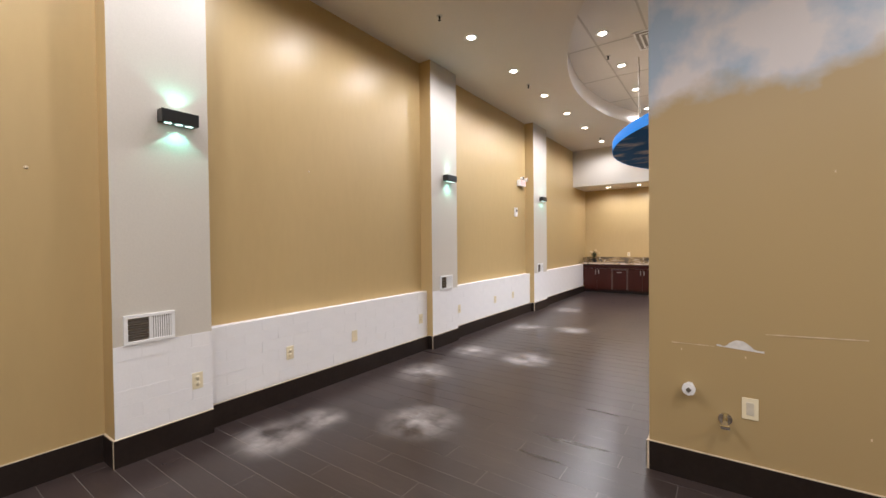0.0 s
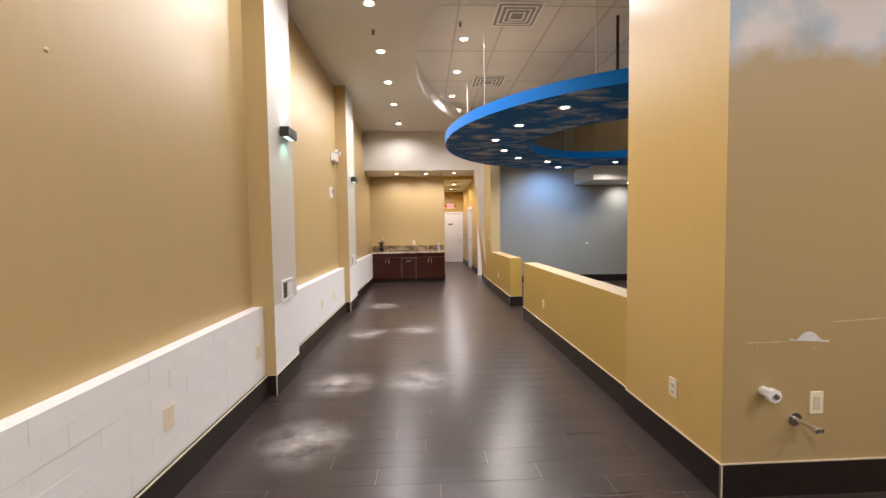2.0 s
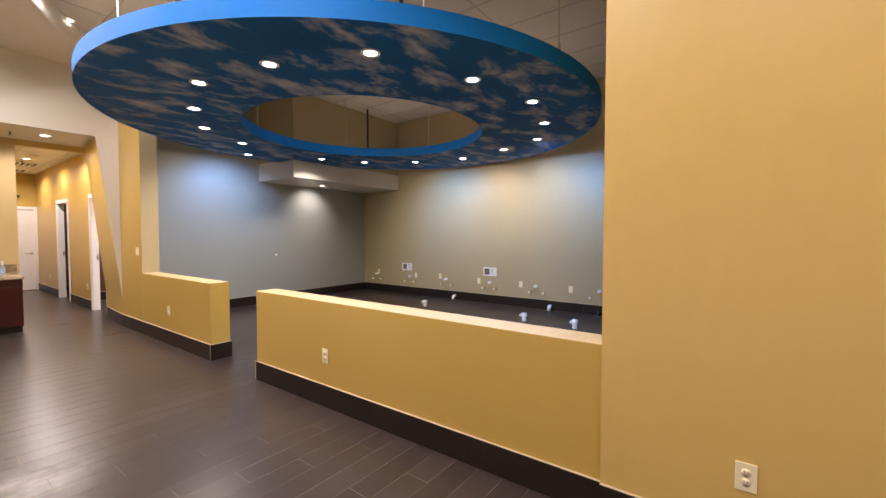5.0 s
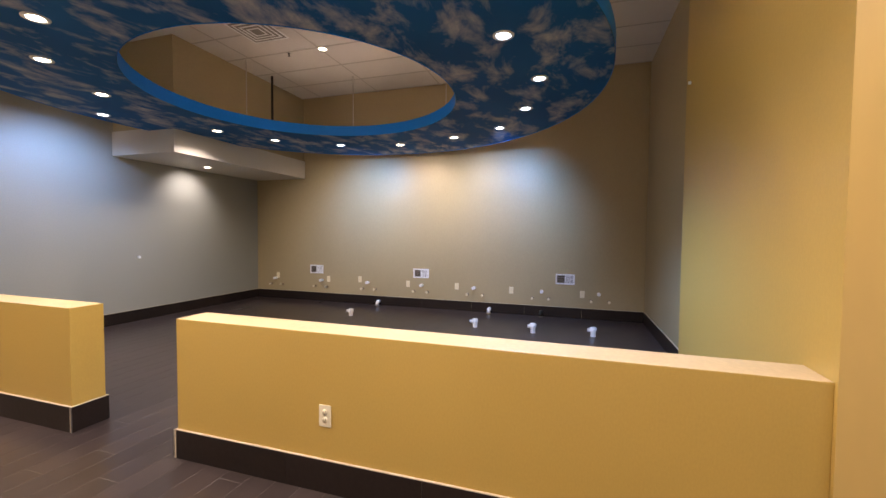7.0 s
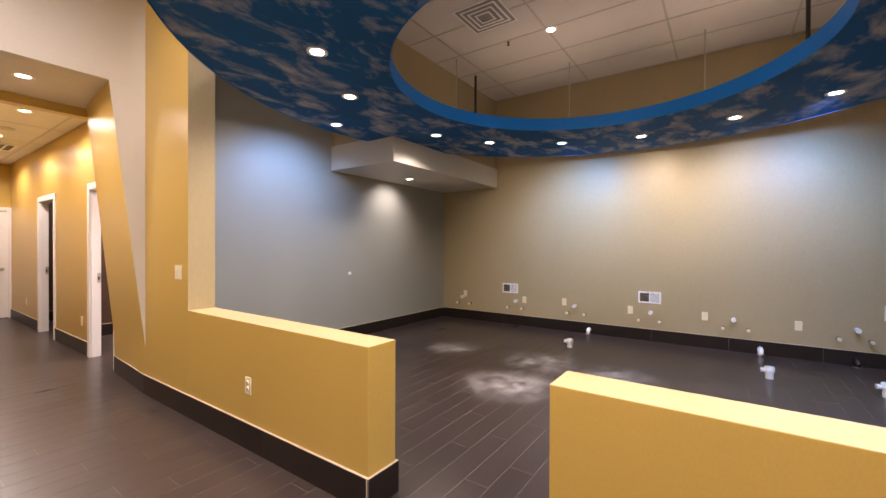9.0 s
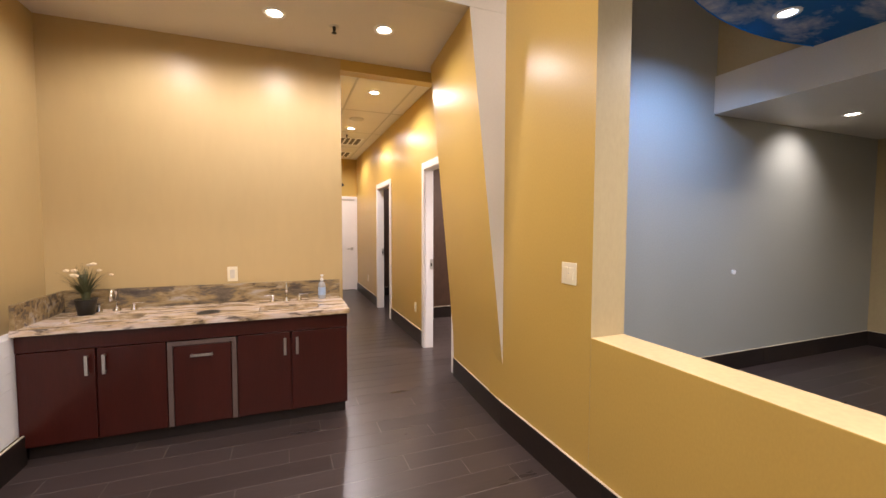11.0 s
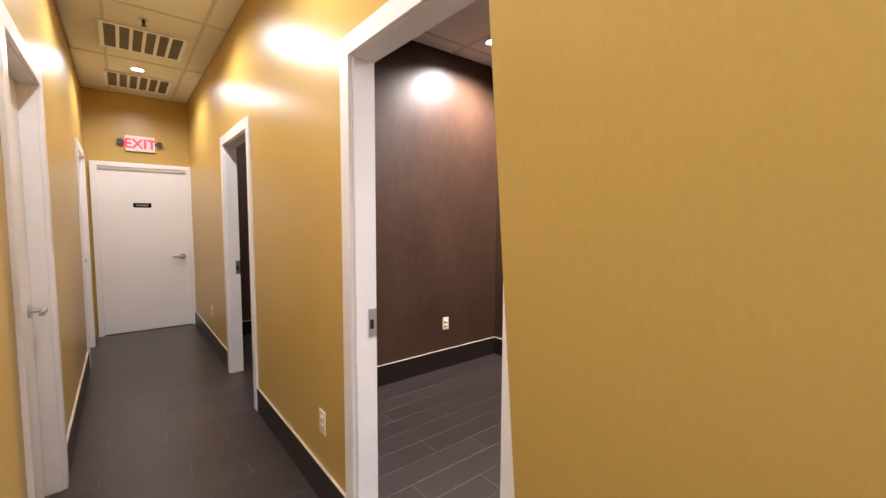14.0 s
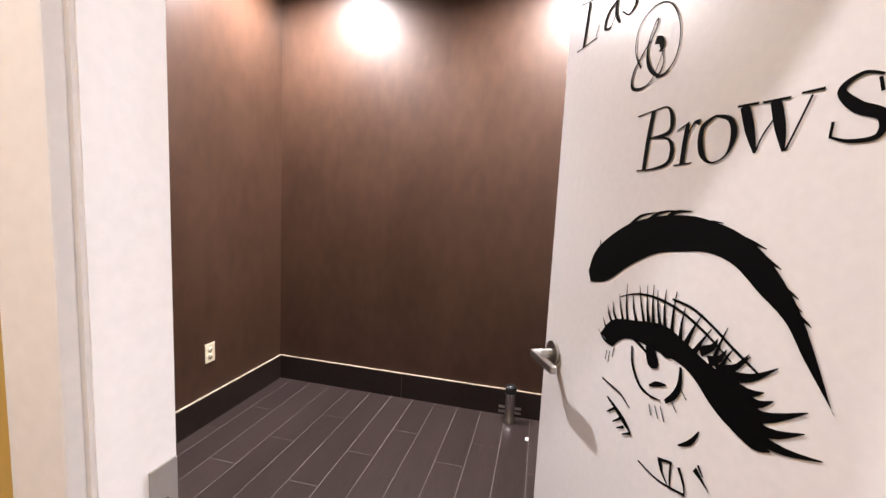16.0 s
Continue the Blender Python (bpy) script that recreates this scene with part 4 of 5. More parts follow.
for x, y in ((-0.47, 6.05), (-0.47, 8.3), (-0.34, 10.0), (2.42, 8.77)):
    ceiling_vent(x, y, Z_TILE, 0.56, 0.56)


def return_grille(x, y, z):
    t = thing("ceiling_grille", pose(x, y, z), "white slotted return air grille", "vent", "hall grilles")
    f = bmesh.new()
    for s in (-1, 1):
        box(f, -0.29, 0.29, min(s * 0.29, s * 0.26), max(s * 0.29, s * 0.26), -0.008, 0)
        box(f, min(s * 0.29, s * 0.26), max(s * 0.29, s * 0.26), -0.26, 0.26, -0.008, 0)
    part("frame", f, WPLASTIC, t)
    part("backing", bx(-0.26, 0.26, -0.26, 0.26, -0.003, -0.001), SLOT, t, "dark slots")
    for k in range(1, 6):
        x2 = -0.26 + 0.52 * k / 6
        part("bar", bx(x2 - 0.012, x2 + 0.012, -0.26, 0.26, -0.0075, -0.003), WPLASTIC, t)


return_grille(-0.58, 15.69, Z_HALL)
return_grille(-0.58, 17.0, Z_HALL)
t = thing("ceiling_speaker", pose(-0.6, 14.2, Z_HALL), "round ceiling speaker grille", "speaker")
part("grille", lathe([(0.0005, -0.008), (0.09, -0.008), (0.10, -0.005), (0.102, 0.002)], 28), TGRID, t)


def sprinkler(x, y, z, wall=False):
    t = thing("sprinkler", pose(x, y, z, 90 if wall else 0), "small chrome fire sprinkler head", "sprinkler", "sprinklers")
    part("rosette", lathe([(0.0005, -0.004), (0.032, -0.004), (0.035, 0.001)], 18), STEEL, t)
    part("head", lathe([(0.012, 0), (0.010, -0.03), (0.005, -0.04), (0.018, -0.045), (0.018, -0.048), (0.0005, -0.048)], 12), BLACK, t)


for x, y, z in ((-2.23, 3.66, Z_DRY), (-2.22, 5.95, Z_DRY), (-2.15, 9.9, Z_DRY), (-1.15, 6.25, Z_TILE), (3.09, 8.81, Z_TILE), (-1.2, 11.5, Z_SOF), (-0.6, 15.2, Z_HALL)):
    sprinkler(x, y, z)
sprinkler(-2.0, 10.91, 3.48, True)
# small white stub standing in for a tiny highlight on the wall
t = thing("security_camera", pose(1.92, 3.88, 2.65, 0, 0, 180), "tiny white fitting high on khaki wall", "sensor")
part("body", cy(0, -0.02, 0, 0.014, 0.02, axis="y"), WPLASTIC, t)


# ---- doors ----
def casing(name, x, y0, y1, h, sx, depth=0.12):
    """White jamb and casing round an opening in a wall along y; sx: the side (-1 west) on which the casing stands."""
    bm = bmesh.new()
    w, p = 0.065, 0.018
    xa, xb = sorted((x, x + sx * p))
    box(bm, xa, xb, y0 - w, y0 + 0.012, 0, h + w, bevel=0.003)
    box(bm, xa, xb, y1 - 0.012, y1 + w, 0, h + w, bevel=0.003)
    box(bm, xa, xb, y0 + 0.012, y1 - 0.012, h - 0.012, h + w, bevel=0.003)
    return part(name, bm, WHITE)


def jamb(x0, x1, y0, y1, h):
    bm = bmesh.new()
    box(bm, x0, x1, y0, y0 + 0.018, 0, h)
    box(bm, x0, x1, y1 - 0.018, y1, 0, h)
    box(bm, x0, x1, y0 + 0.018, y1 - 0.018, h - 0.018, h)
    c = (x0 + x1) / 2 - 0.02
    box(bm, x0 + 0.004, c, y1 - 0.0205, y1 - 0.018, 0, h - 0.018)
    box(bm, x0 + 0.004, c, y0 + 0.018, y0 + 0.0205, 0, h - 0.018)
    return bm


def lever(parent, m, mirror=1):
    h = part("lever_handle", cy(0, -0.008, 0, 0.033, 0.008, axis="y", seg=24), STEEL, parent, "brushed steel lever handle")
    h.matrix_basis = m
    g = cy(0, -0.055, 0, 0.011, 0.05, axis="y", seg=14)
    box(g, min(-0.01, mirror * 0.115), max(0.01, mirror * 0.115), -0.066, -0.048, -0.010, 0.010, bevel=0.005)
    part("grip", g, STEEL, h)


def frame_set(name, spec, x0, x1, sides):
    y0, y1, h = spec
    j = tagged(part(name, jamb(x0, x1, y0, y1, h), WHITE), "white painted door frame", kind="structure")
    for sx in sides:
        c = casing("casing", x0 if sx < 0 else x1, y0, y1, h, sx)
        c.parent = j
    return j


f1 = frame_set("door_frame_1", D1, -0.06, 0.037, (-1,))
f2 = frame_set("door_frame_2", D2, -0.06, 0.037, (-1,))
f3 = frame_set("door_frame_3", L1, -1.21, -1.09, (1,))
f4 = frame_set("door_frame_4", L2, -1.21, -1.09, (1,))
for f, y in ((f1, D1[1]), (f2, D2[1])):
    s = bmesh.new()
    box(s, 0.0, 0.036, y - 0.0205, y - 0.018, 0.91, 1.03)
    st = part("strike_plate", s, STEEL, f, "steel strike plate")
    part("latch_hole", bx(0.005, 0.022, y - 0.0215, y - 0.0204, 0.945, 0.985, bevel=0.0), BLACK, st)

# closed doors on the hallway's west side
for spec in (L1, L2):
    d = thing("hall_door", pose(-1.175, spec[0] + 0.02, 0), "closed white flush door with steel lever", "door", "hallway doors")
    part("leaf", bx(-0.02, 0.02, 0, spec[1] - spec[0] - 0.04, 0.006, 2.036, bevel=0.002), WHITE, d)
    lever(d, pose(0.02, 0.66, 0.97, 0, 0, 90), -1)

# back door
d = thing("back_door", pose(-1.0, 17.6, 0), "closed white back door with black sign", "door")
part("leaf", bx(0.0, 0.90, -0.03, -0.004, 0.012, 2.02, bevel=0.002), WHITE, d)
lever(d, pose(0.82, -0.03, 0.92), -1)
sg = part("sign", bx(0.33, 0.51, -0.034, -0.0305, 1.54, 1.595), INK, d, "black nameplate")
part("sign_bar", bx(0.36, 0.48, -0.0352, -0.0338, 1.562, 1.573), mat("faint_lettering", (0.30, 0.29, 0.27), 0.6), sg, "faint pale lettering bar")
bm = bmesh.new()
box(bm, -0.055, -0.001, -0.045, 0.0, 0, 2.075, bevel=0.003)
box(bm, 0.901, 0.955, -0.045, 0.0, 0, 2.075, bevel=0.003)
box(bm, -0.001, 0.901, -0.045, 0.0, 2.022, 2.075, bevel=0.003)
part("frame", bm, WHITE, d)
part("threshold", bx(0, 0.9, -0.03, -0.001, 0, 0.011), BLACK, d, "dark gap and threshold")
part("closer_bar", bx(0.02, 0.88, -0.05, -0.031, 1.985, 2.012), TGRID, d, "grey drip bar")

# open treatment room door with the vinyl eye
LEAF_W = 0.82
d = thing("treatment_room_door", pose(0.06, 12.052, 0, 0, 0, 24.5), "open white door with black eye and lettering", "door")
part("leaf", bx(0.018, LEAF_W, -0.04, 0, 0.008, 2.035, bevel=0.002), WHITE, d)
lever(d, pose(0.765, 0.0, 0.975, 0, 0, 180), 1)
lever(d, pose(0.765, -0.04, 0.975, 0, 0, 0), -1)
part("latch_plate", bx(LEAF_W, LEAF_W + 0.002, -0.032, -0.008, 0.92, 1.03), STEEL, d, "steel latch plate")
for z in (0.25, 1.09, 1.83):
    hb = bx(-0.034, 0.034, -0.001, 0.003, z - 0.055, z + 0.055, bevel=0.001)
    cyl(hb, -0.004, 0.004, z - 0.055, 0.0075, 0.11, seg=12)
    hinge = part("hinge", hb, HINGE, d, "grey steel butt hinge")
    for k in (-1, 0, 1):
        part("screw", cy(0.014 + 0.008 * (k % 2), 0.0028, z + 0.036 * k, 0.004, 0.0012, axis="y", seg=10), STEEL, hinge)


def along(line, s):
    """The point at s, from 0 to 1, of a smooth curve through a line's corners."""
    x = s * (len(line) - 1)
    i = min(int(x), len(line) - 2)
    p = [Vector(line[min(max(j, 0), len(line) - 1)]) for j in (i - 1, i, i + 1, i + 2)]
    f = x - i
    return 0.5 * (2 * p[1] + (p[2] - p[0]) * f + (2 * p[0] - 5 * p[1] + 4 * p[2] - p[3]) * f * f + (3 * p[1] - p[0] - 3 * p[2] + p[3]) * f ** 3)


LIFT = itertools.count()


def brush(bm, line, n=0, gain=0.0006):
    """A smooth pen stroke through (u, z, width in mm)."""
    n = n or 8 * (len(line) - 1)
    pts = [along(line, k / n) for k in range(n + 1)]
    y, prev = 0.0012 + 0.00001 * (next(LIFT) % 60), None
    for k, q in enumerate(pts):
        d2 = pts[min(n, k + 1)] - pts[max(0, k - 1)]
        s = Vector((-d2.y, d2.x)).normalized() * max(q.z, 0.3) * gain
        cur = [bm.verts.new((q.x + e * s.x, y, q.y + e * s.y)) for e in (-1, 1)]
        if prev:
            bm.faces.new((prev[0], prev[1], cur[1], cur[0]))
        prev = cur


def band(bm, top, low, n=48):
    """The area between two smooth lines."""
    prev = None
    for k in range(n + 1):
        p, q = along(top, k / n), along(low, k / n)
        cur = [bm.verts.new((p.x, 0.0011, p.y)), bm.verts.new((q.x, 0.0011, q.y))]
        if prev:
            bm.faces.new((prev[0], prev[1], cur[1], cur[0]))
        prev = cur


def vinyl(name, label, *lines):
    bm = bmesh.new()
    for line in lines:
        brush(bm, line, 0, 0.00043 if name == "lettering" else 0.0006)
    return part(name, bm, INK, d, label)


brow_top = [(0.629, 1.223), (0.601, 1.279), (0.514, 1.333), (0.428, 1.356), (0.350, 1.361), (0.295, 1.352), (0.257, 1.340), (0.219, 1.317), (0.180, 1.275), (0.152, 1.229), (0.116, 1.150)]
brow_low = [(0.616, 1.201), (0.554, 1.215), (0.489, 1.256), (0.418, 1.290), (0.353, 1.302), (0.304, 1.306), (0.259, 1.294), (0.217, 1.263), (0.180, 1.236), (0.152, 1.197), (0.114, 1.149)]
bm = bmesh.new()
band(bm, brow_top, brow_low)
for line in (
        [(0.588, 1.281, 6.0), (0.591, 1.299, 1.0)],
        [(0.542, 1.305, 6.0), (0.529, 1.325, 1.0)],
        [(0.501, 1.331, 8.0), (0.466, 1.356, 5.0), (0.422, 1.364, 1.0)],
        [(0.456, 1.342, 7.0), (0.417, 1.363, 5.0), (0.376, 1.368, 1.0)],
        [(0.405, 1.349, 8.0), (0.381, 1.365, 6.0), (0.344, 1.368, 1.0)],
        [(0.367, 1.353, 8.0), (0.348, 1.358, 5.0), (0.329, 1.356, 1.0)],
        [(0.320, 1.346, 7.0), (0.304, 1.353, 4.0), (0.284, 1.352, 1.0)],
        [(0.249, 1.331, 8.0), (0.234, 1.328, 5.0), (0.215, 1.322, 1.0)],
        [(0.220, 1.311, 8.0), (0.208, 1.306, 5.0), (0.193, 1.299, 1.0)],
        [(0.189, 1.276, 7.0), (0.179, 1.273, 4.0), (0.168, 1.267, 1.0)],
        [(0.177, 1.262, 6.0), (0.169, 1.257, 3.0), (0.162, 1.253, 1.0)],
        [(0.165, 1.246, 6.0), (0.156, 1.242, 3.0), (0.150, 1.238, 1.0)],
):
    brush(bm, line, 6)
part("vinyl_eyebrow", bm, INK, d, "black vinyl eyebrow")
lid_top = [(0.560, 1.097), (0.521, 1.139), (0.444, 1.159), (0.379, 1.171), (0.330, 1.159), (0.286, 1.143), (0.243, 1.133), (0.218, 1.123), (0.191, 1.101), (0.179, 1.083), (0.152, 1.081), (0.118, 1.093)]
lid_low = [(0.511, 1.086), (0.481, 1.111), (0.438, 1.121), (0.385, 1.121), (0.333, 1.119), (0.302, 1.107), (0.272, 1.085), (0.246, 1.071), (0.218, 1.064), (0.194, 1.068), (0.162, 1.077), (0.119, 1.092)]
bm = bmesh.new()
band(bm, lid_top, lid_low)
for line in (
        [(0.255, 1.135, 16.0), (0.213, 1.149, 9.0), (0.180, 1.176, 1.0)],
        [(0.244, 1.126, 18.0), (0.214, 1.128, 10.0), (0.193, 1.138, 1.0)],
        [(0.234, 1.119, 18.0), (0.201, 1.119, 10.0), (0.180, 1.133, 1.0)],
        [(0.233, 1.111, 22.0), (0.191, 1.106, 13.0), (0.140, 1.139, 1.0)],
        [(0.231, 1.095, 24.0), (0.182, 1.090, 12.0), (0.140, 1.113, 1.0)],
        [(0.228, 1.076, 18.0), (0.197, 1.066, 14.0), (0.175, 1.068, 1.0)],
        [(0.203, 1.075, 16.0), (0.159, 1.079, 8.0), (0.118, 1.093, 1.0)],
        [(0.281, 1.145, 14.0), (0.263, 1.156, 8.0), (0.253, 1.173, 1.0)],
        [(0.298, 1.154, 14.0), (0.277, 1.168, 8.0), (0.269, 1.184, 1.0)],
        [(0.267, 1.138, 14.0), (0.239, 1.152, 8.0), (0.217, 1.177, 1.0)],
        [(0.512, 1.089, 9.0), (0.544, 1.089, 5.0), (0.566, 1.104, 1.0)],
        [(0.519, 1.110, 9.0), (0.542, 1.118, 5.0), (0.554, 1.134, 1.0)],
        [(0.510, 1.125, 9.0), (0.532, 1.143, 5.0), (0.542, 1.165, 1.0)],
        [(0.495, 1.132, 9.0), (0.518, 1.153, 5.0), (0.525, 1.176, 1.0)],
        [(0.385, 1.165, 14.0), (0.372, 1.151, 8.0), (0.356, 1.152, 2.0)],
):
    brush(bm, line, 8)
part("vinyl_eyelid", bm, INK, d, "black vinyl winged eyelid")
bm = bmesh.new()
for line in (
        [(0.484, 1.143, 7.0), (0.498, 1.169, 4.0), (0.506, 1.197, 1.0)],
        [(0.472, 1.146, 7.0), (0.482, 1.183, 4.0), (0.484, 1.222, 1.0)],
        [(0.446, 1.154, 7.0), (0.459, 1.179, 4.0), (0.465, 1.207, 1.0)],
        [(0.425, 1.157, 7.0), (0.439, 1.191, 4.0), (0.448, 1.227, 1.0)],
        [(0.413, 1.158, 9.0), (0.423, 1.194, 4.0), (0.427, 1.231, 1.0)],
        [(0.401, 1.161, 9.0), (0.409, 1.198, 4.0), (0.411, 1.236, 1.0)],
        [(0.385, 1.165, 8.0), (0.395, 1.195, 4.0), (0.400, 1.227, 1.0)],
        [(0.374, 1.166, 7.0), (0.380, 1.199, 4.0), (0.380, 1.234, 1.0)],
        [(0.358, 1.163, 7.0), (0.359, 1.199, 4.0), (0.356, 1.235, 1.0)],
        [(0.338, 1.158, 8.0), (0.339, 1.185, 4.0), (0.335, 1.213, 1.0)],
        [(0.326, 1.155, 9.0), (0.315, 1.184, 4.0), (0.300, 1.212, 1.0)],
        [(0.308, 1.148, 9.0), (0.296, 1.171, 4.0), (0.281, 1.195, 1.0)],
        [(0.273, 1.143, 8.0), (0.266, 1.174, 4.0), (0.255, 1.205, 1.0)],
        [(0.260, 1.140, 8.0), (0.253, 1.159, 4.0), (0.243, 1.178, 1.0)],
        [(0.242, 1.144, 7.0), (0.232, 1.161, 4.0), (0.219, 1.179, 1.0)],
):
    brush(bm, line, 6)
brush(bm, [(0.505, 1.191, 2.0), (0.452, 1.209, 3.0), (0.399, 1.213, 4.0), (0.345, 1.205, 4.0), (0.292, 1.185, 4.0), (0.244, 1.159, 2.0)])
brush(bm, [(0.364, 1.220, 3.0), (0.323, 1.216, 4.0), (0.281, 1.199, 4.0), (0.243, 1.178, 4.0), (0.202, 1.158, 3.0)])
part("vinyl_lashes", bm, INK, d, "fine black vinyl eyelashes")
vinyl("vinyl_iris", "black vinyl iris outline",
      [(0.453, 1.107, 4.0), (0.446, 1.073, 6.0), (0.423, 1.044, 6.0), (0.394, 1.036, 4.0), (0.366, 1.040, 2.0)],
      [(0.356, 1.043, 6.0), (0.337, 1.064, 10.0), (0.329, 1.087, 8.0), (0.331, 1.115, 4.0)],
      [(0.406, 1.137, 18.0), (0.402, 1.115, 22.0), (0.393, 1.096, 24.0), (0.390, 1.088, 12.0)],
      [(0.397, 1.053, 3.0), (0.379, 1.064, 8.0), (0.357, 1.072, 2.0)],
      [(0.451, 1.121, 3.0), (0.429, 1.116, 6.0), (0.405, 1.106, 2.0)],
      [(0.379, 1.126, 8.0), (0.365, 1.121, 6.0), (0.354, 1.121, 2.0)])
vinyl("vinyl_lower_strokes", "black vinyl brush strokes under the eye",
      [(0.537, 1.006, 3.0), (0.500, 1.003, 4.0), (0.471, 1.000, 4.0), (0.442, 0.986, 2.0)],
      [(0.514, 0.975, 4.0), (0.484, 0.965, 8.0), (0.455, 0.953, 10.0), (0.432, 0.940, 3.0)],
      [(0.484, 0.965, 6.0), (0.511, 0.943, 2.0)],
      [(0.464, 0.954, 5.0), (0.489, 0.933, 2.0)],
      [(0.453, 0.942, 5.0), (0.475, 0.927, 2.0)],
      [(0.432, 0.940, 5.0), (0.456, 0.925, 2.0)],
      [(0.392, 1.021, 2.0), (0.385, 1.003, 2.0)],
      [(0.378, 1.025, 2.0), (0.367, 1.006, 2.0)],
      [(0.365, 1.030, 2.0), (0.353, 1.008, 2.0)],
      [(0.341, 1.050, 2.0), (0.329, 1.038, 2.0)],
      [(0.327, 1.080, 2.0), (0.313, 1.068, 2.0)],
      [(0.319, 0.987, 2.0), (0.296, 1.006, 7.0), (0.282, 1.032, 2.0)],
      [(0.405, 0.903, 3.0), (0.352, 0.902, 3.0), (0.295, 0.917, 4.0)],
      [(0.354, 0.941, 9.0), (0.346, 0.922, 5.0), (0.331, 0.909, 2.0)],
      [(0.329, 0.951, 3.0), (0.328, 0.929, 4.0), (0.326, 0.908, 2.0)],
      [(0.358, 0.938, 5.0), (0.326, 0.951, 4.0)],
      [(0.312, 0.953, 6.0), (0.300, 0.935, 4.0), (0.295, 0.917, 2.0)],
      [(0.282, 0.971, 9.0), (0.268, 0.963, 5.0), (0.253, 0.953, 1.0)],
      [(0.277, 0.981, 4.0), (0.266, 0.969, 2.0)],
      [(0.531, 1.069, 2.0), (0.534, 1.049, 2.0)],
      [(0.521, 1.071, 2.0), (0.523, 1.047, 2.0)],
      [(0.507, 1.084, 2.0), (0.511, 1.062, 2.0)])
# lettering, pen stroke by pen stroke: thick stems, thin joins and serifs
vinyl("lettering", "black serif word Brows",
      [(0.492, 1.442, 3.0), (0.448, 1.442, 3.0)],
      [(0.471, 1.442, 13.0), (0.467, 1.495, 13.0), (0.459, 1.547, 13.0)],
      [(0.502, 1.546, 3.0), (0.457, 1.548, 3.0)],
      [(0.462, 1.547, 3.0), (0.425, 1.547, 4.0), (0.410, 1.525, 11.0), (0.416, 1.502, 9.0), (0.464, 1.499, 3.0)],
      [(0.464, 1.499, 3.0), (0.417, 1.492, 5.0), (0.403, 1.469, 12.0), (0.416, 1.447, 8.0), (0.468, 1.441, 3.0)],
      [(0.396, 1.444, 3.0), (0.357, 1.445, 3.0)],
      [(0.378, 1.444, 12.0), (0.376, 1.478, 12.0), (0.373, 1.509, 11.0)],
      [(0.395, 1.501, 3.0), (0.370, 1.511, 4.0)],
      [(0.372, 1.490, 3.0), (0.360, 1.508, 5.0), (0.348, 1.507, 12.0)],
      [(0.320, 1.511, 4.0), (0.343, 1.496, 11.0), (0.340, 1.460, 12.0), (0.320, 1.442, 4.0), (0.295, 1.450, 4.0), (0.285, 1.477, 12.0), (0.294, 1.501, 9.0), (0.320, 1.511, 4.0)],
      [(0.284, 1.516, 4.0), (0.252, 1.514, 4.0)],
      [(0.273, 1.515, 16.0), (0.261, 1.481, 17.0), (0.250, 1.449, 5.0)],
      [(0.250, 1.448, 3.0), (0.241, 1.470, 3.0), (0.229, 1.488, 3.0)],
      [(0.247, 1.513, 4.0), (0.210, 1.511, 4.0)],
      [(0.229, 1.512, 17.0), (0.219, 1.477, 17.0), (0.211, 1.446, 5.0)],
      [(0.209, 1.446, 3.0), (0.197, 1.476, 3.0), (0.185, 1.508, 3.0)],
      [(0.198, 1.513, 3.0), (0.172, 1.512, 4.0)],
      [(0.117, 1.495, 4.0), (0.121, 1.510, 4.0)],
      [(0.118, 1.512, 3.0), (0.137, 1.518, 5.0), (0.155, 1.505, 10.0), (0.138, 1.484, 15.0), (0.114, 1.470, 13.0), (0.116, 1.450, 7.0), (0.140, 1.448, 5.0), (0.160, 1.455, 3.0)],
      [(0.159, 1.472, 4.0), (0.160, 1.454, 4.0)])
vinyl("lettering", "black ornate ampersand",
      [(0.473, 1.676, 16.0), (0.458, 1.670, 16.0), (0.454, 1.656, 12.0), (0.461, 1.652, 2.0)],
      [(0.453, 1.651, 2.0), (0.446, 1.629, 3.0), (0.459, 1.611, 6.0), (0.485, 1.634, 10.0), (0.493, 1.670, 5.0), (0.480, 1.705, 3.0), (0.471, 1.712, 4.0), (0.478, 1.689, 3.0), (0.505, 1.664, 4.0), (0.530, 1.635, 5.0), (0.530, 1.608, 8.0), (0.503, 1.598, 6.0), (0.473, 1.608, 3.0), (0.450, 1.650, 2.0)],
      [(0.509, 1.639, 5.0), (0.530, 1.678, 3.0), (0.522, 1.722, 3.0), (0.478, 1.740, 3.0), (0.438, 1.722, 3.0), (0.414, 1.678, 3.0), (0.415, 1.633, 3.0), (0.437, 1.609, 5.0), (0.463, 1.608, 6.0)])
vinyl("lettering", "black serif word Lashes",
      [(0.769, 1.757, 3.0), (0.680, 1.758, 3.0)],
      [(0.737, 1.758, 12.0), (0.729, 1.806, 12.0), (0.722, 1.854, 12.0)],
      [(0.766, 1.867, 3.0), (0.698, 1.852, 3.0)],
      [(0.685, 1.757, 3.0), (0.673, 1.784, 3.0)],
      [(0.609, 1.808, 5.0), (0.639, 1.793, 8.0), (0.648, 1.767, 9.0), (0.626, 1.760, 4.0), (0.604, 1.789, 3.0)],
      [(0.605, 1.820, 11.0), (0.609, 1.783, 11.0), (0.593, 1.756, 6.0)],
      [(0.539, 1.802, 4.0), (0.576, 1.815, 6.0), (0.542, 1.778, 9.0), (0.560, 1.759, 4.0), (0.584, 1.773, 3.0)],
      [(0.586, 1.787, 3.0), (0.585, 1.769, 3.0)])
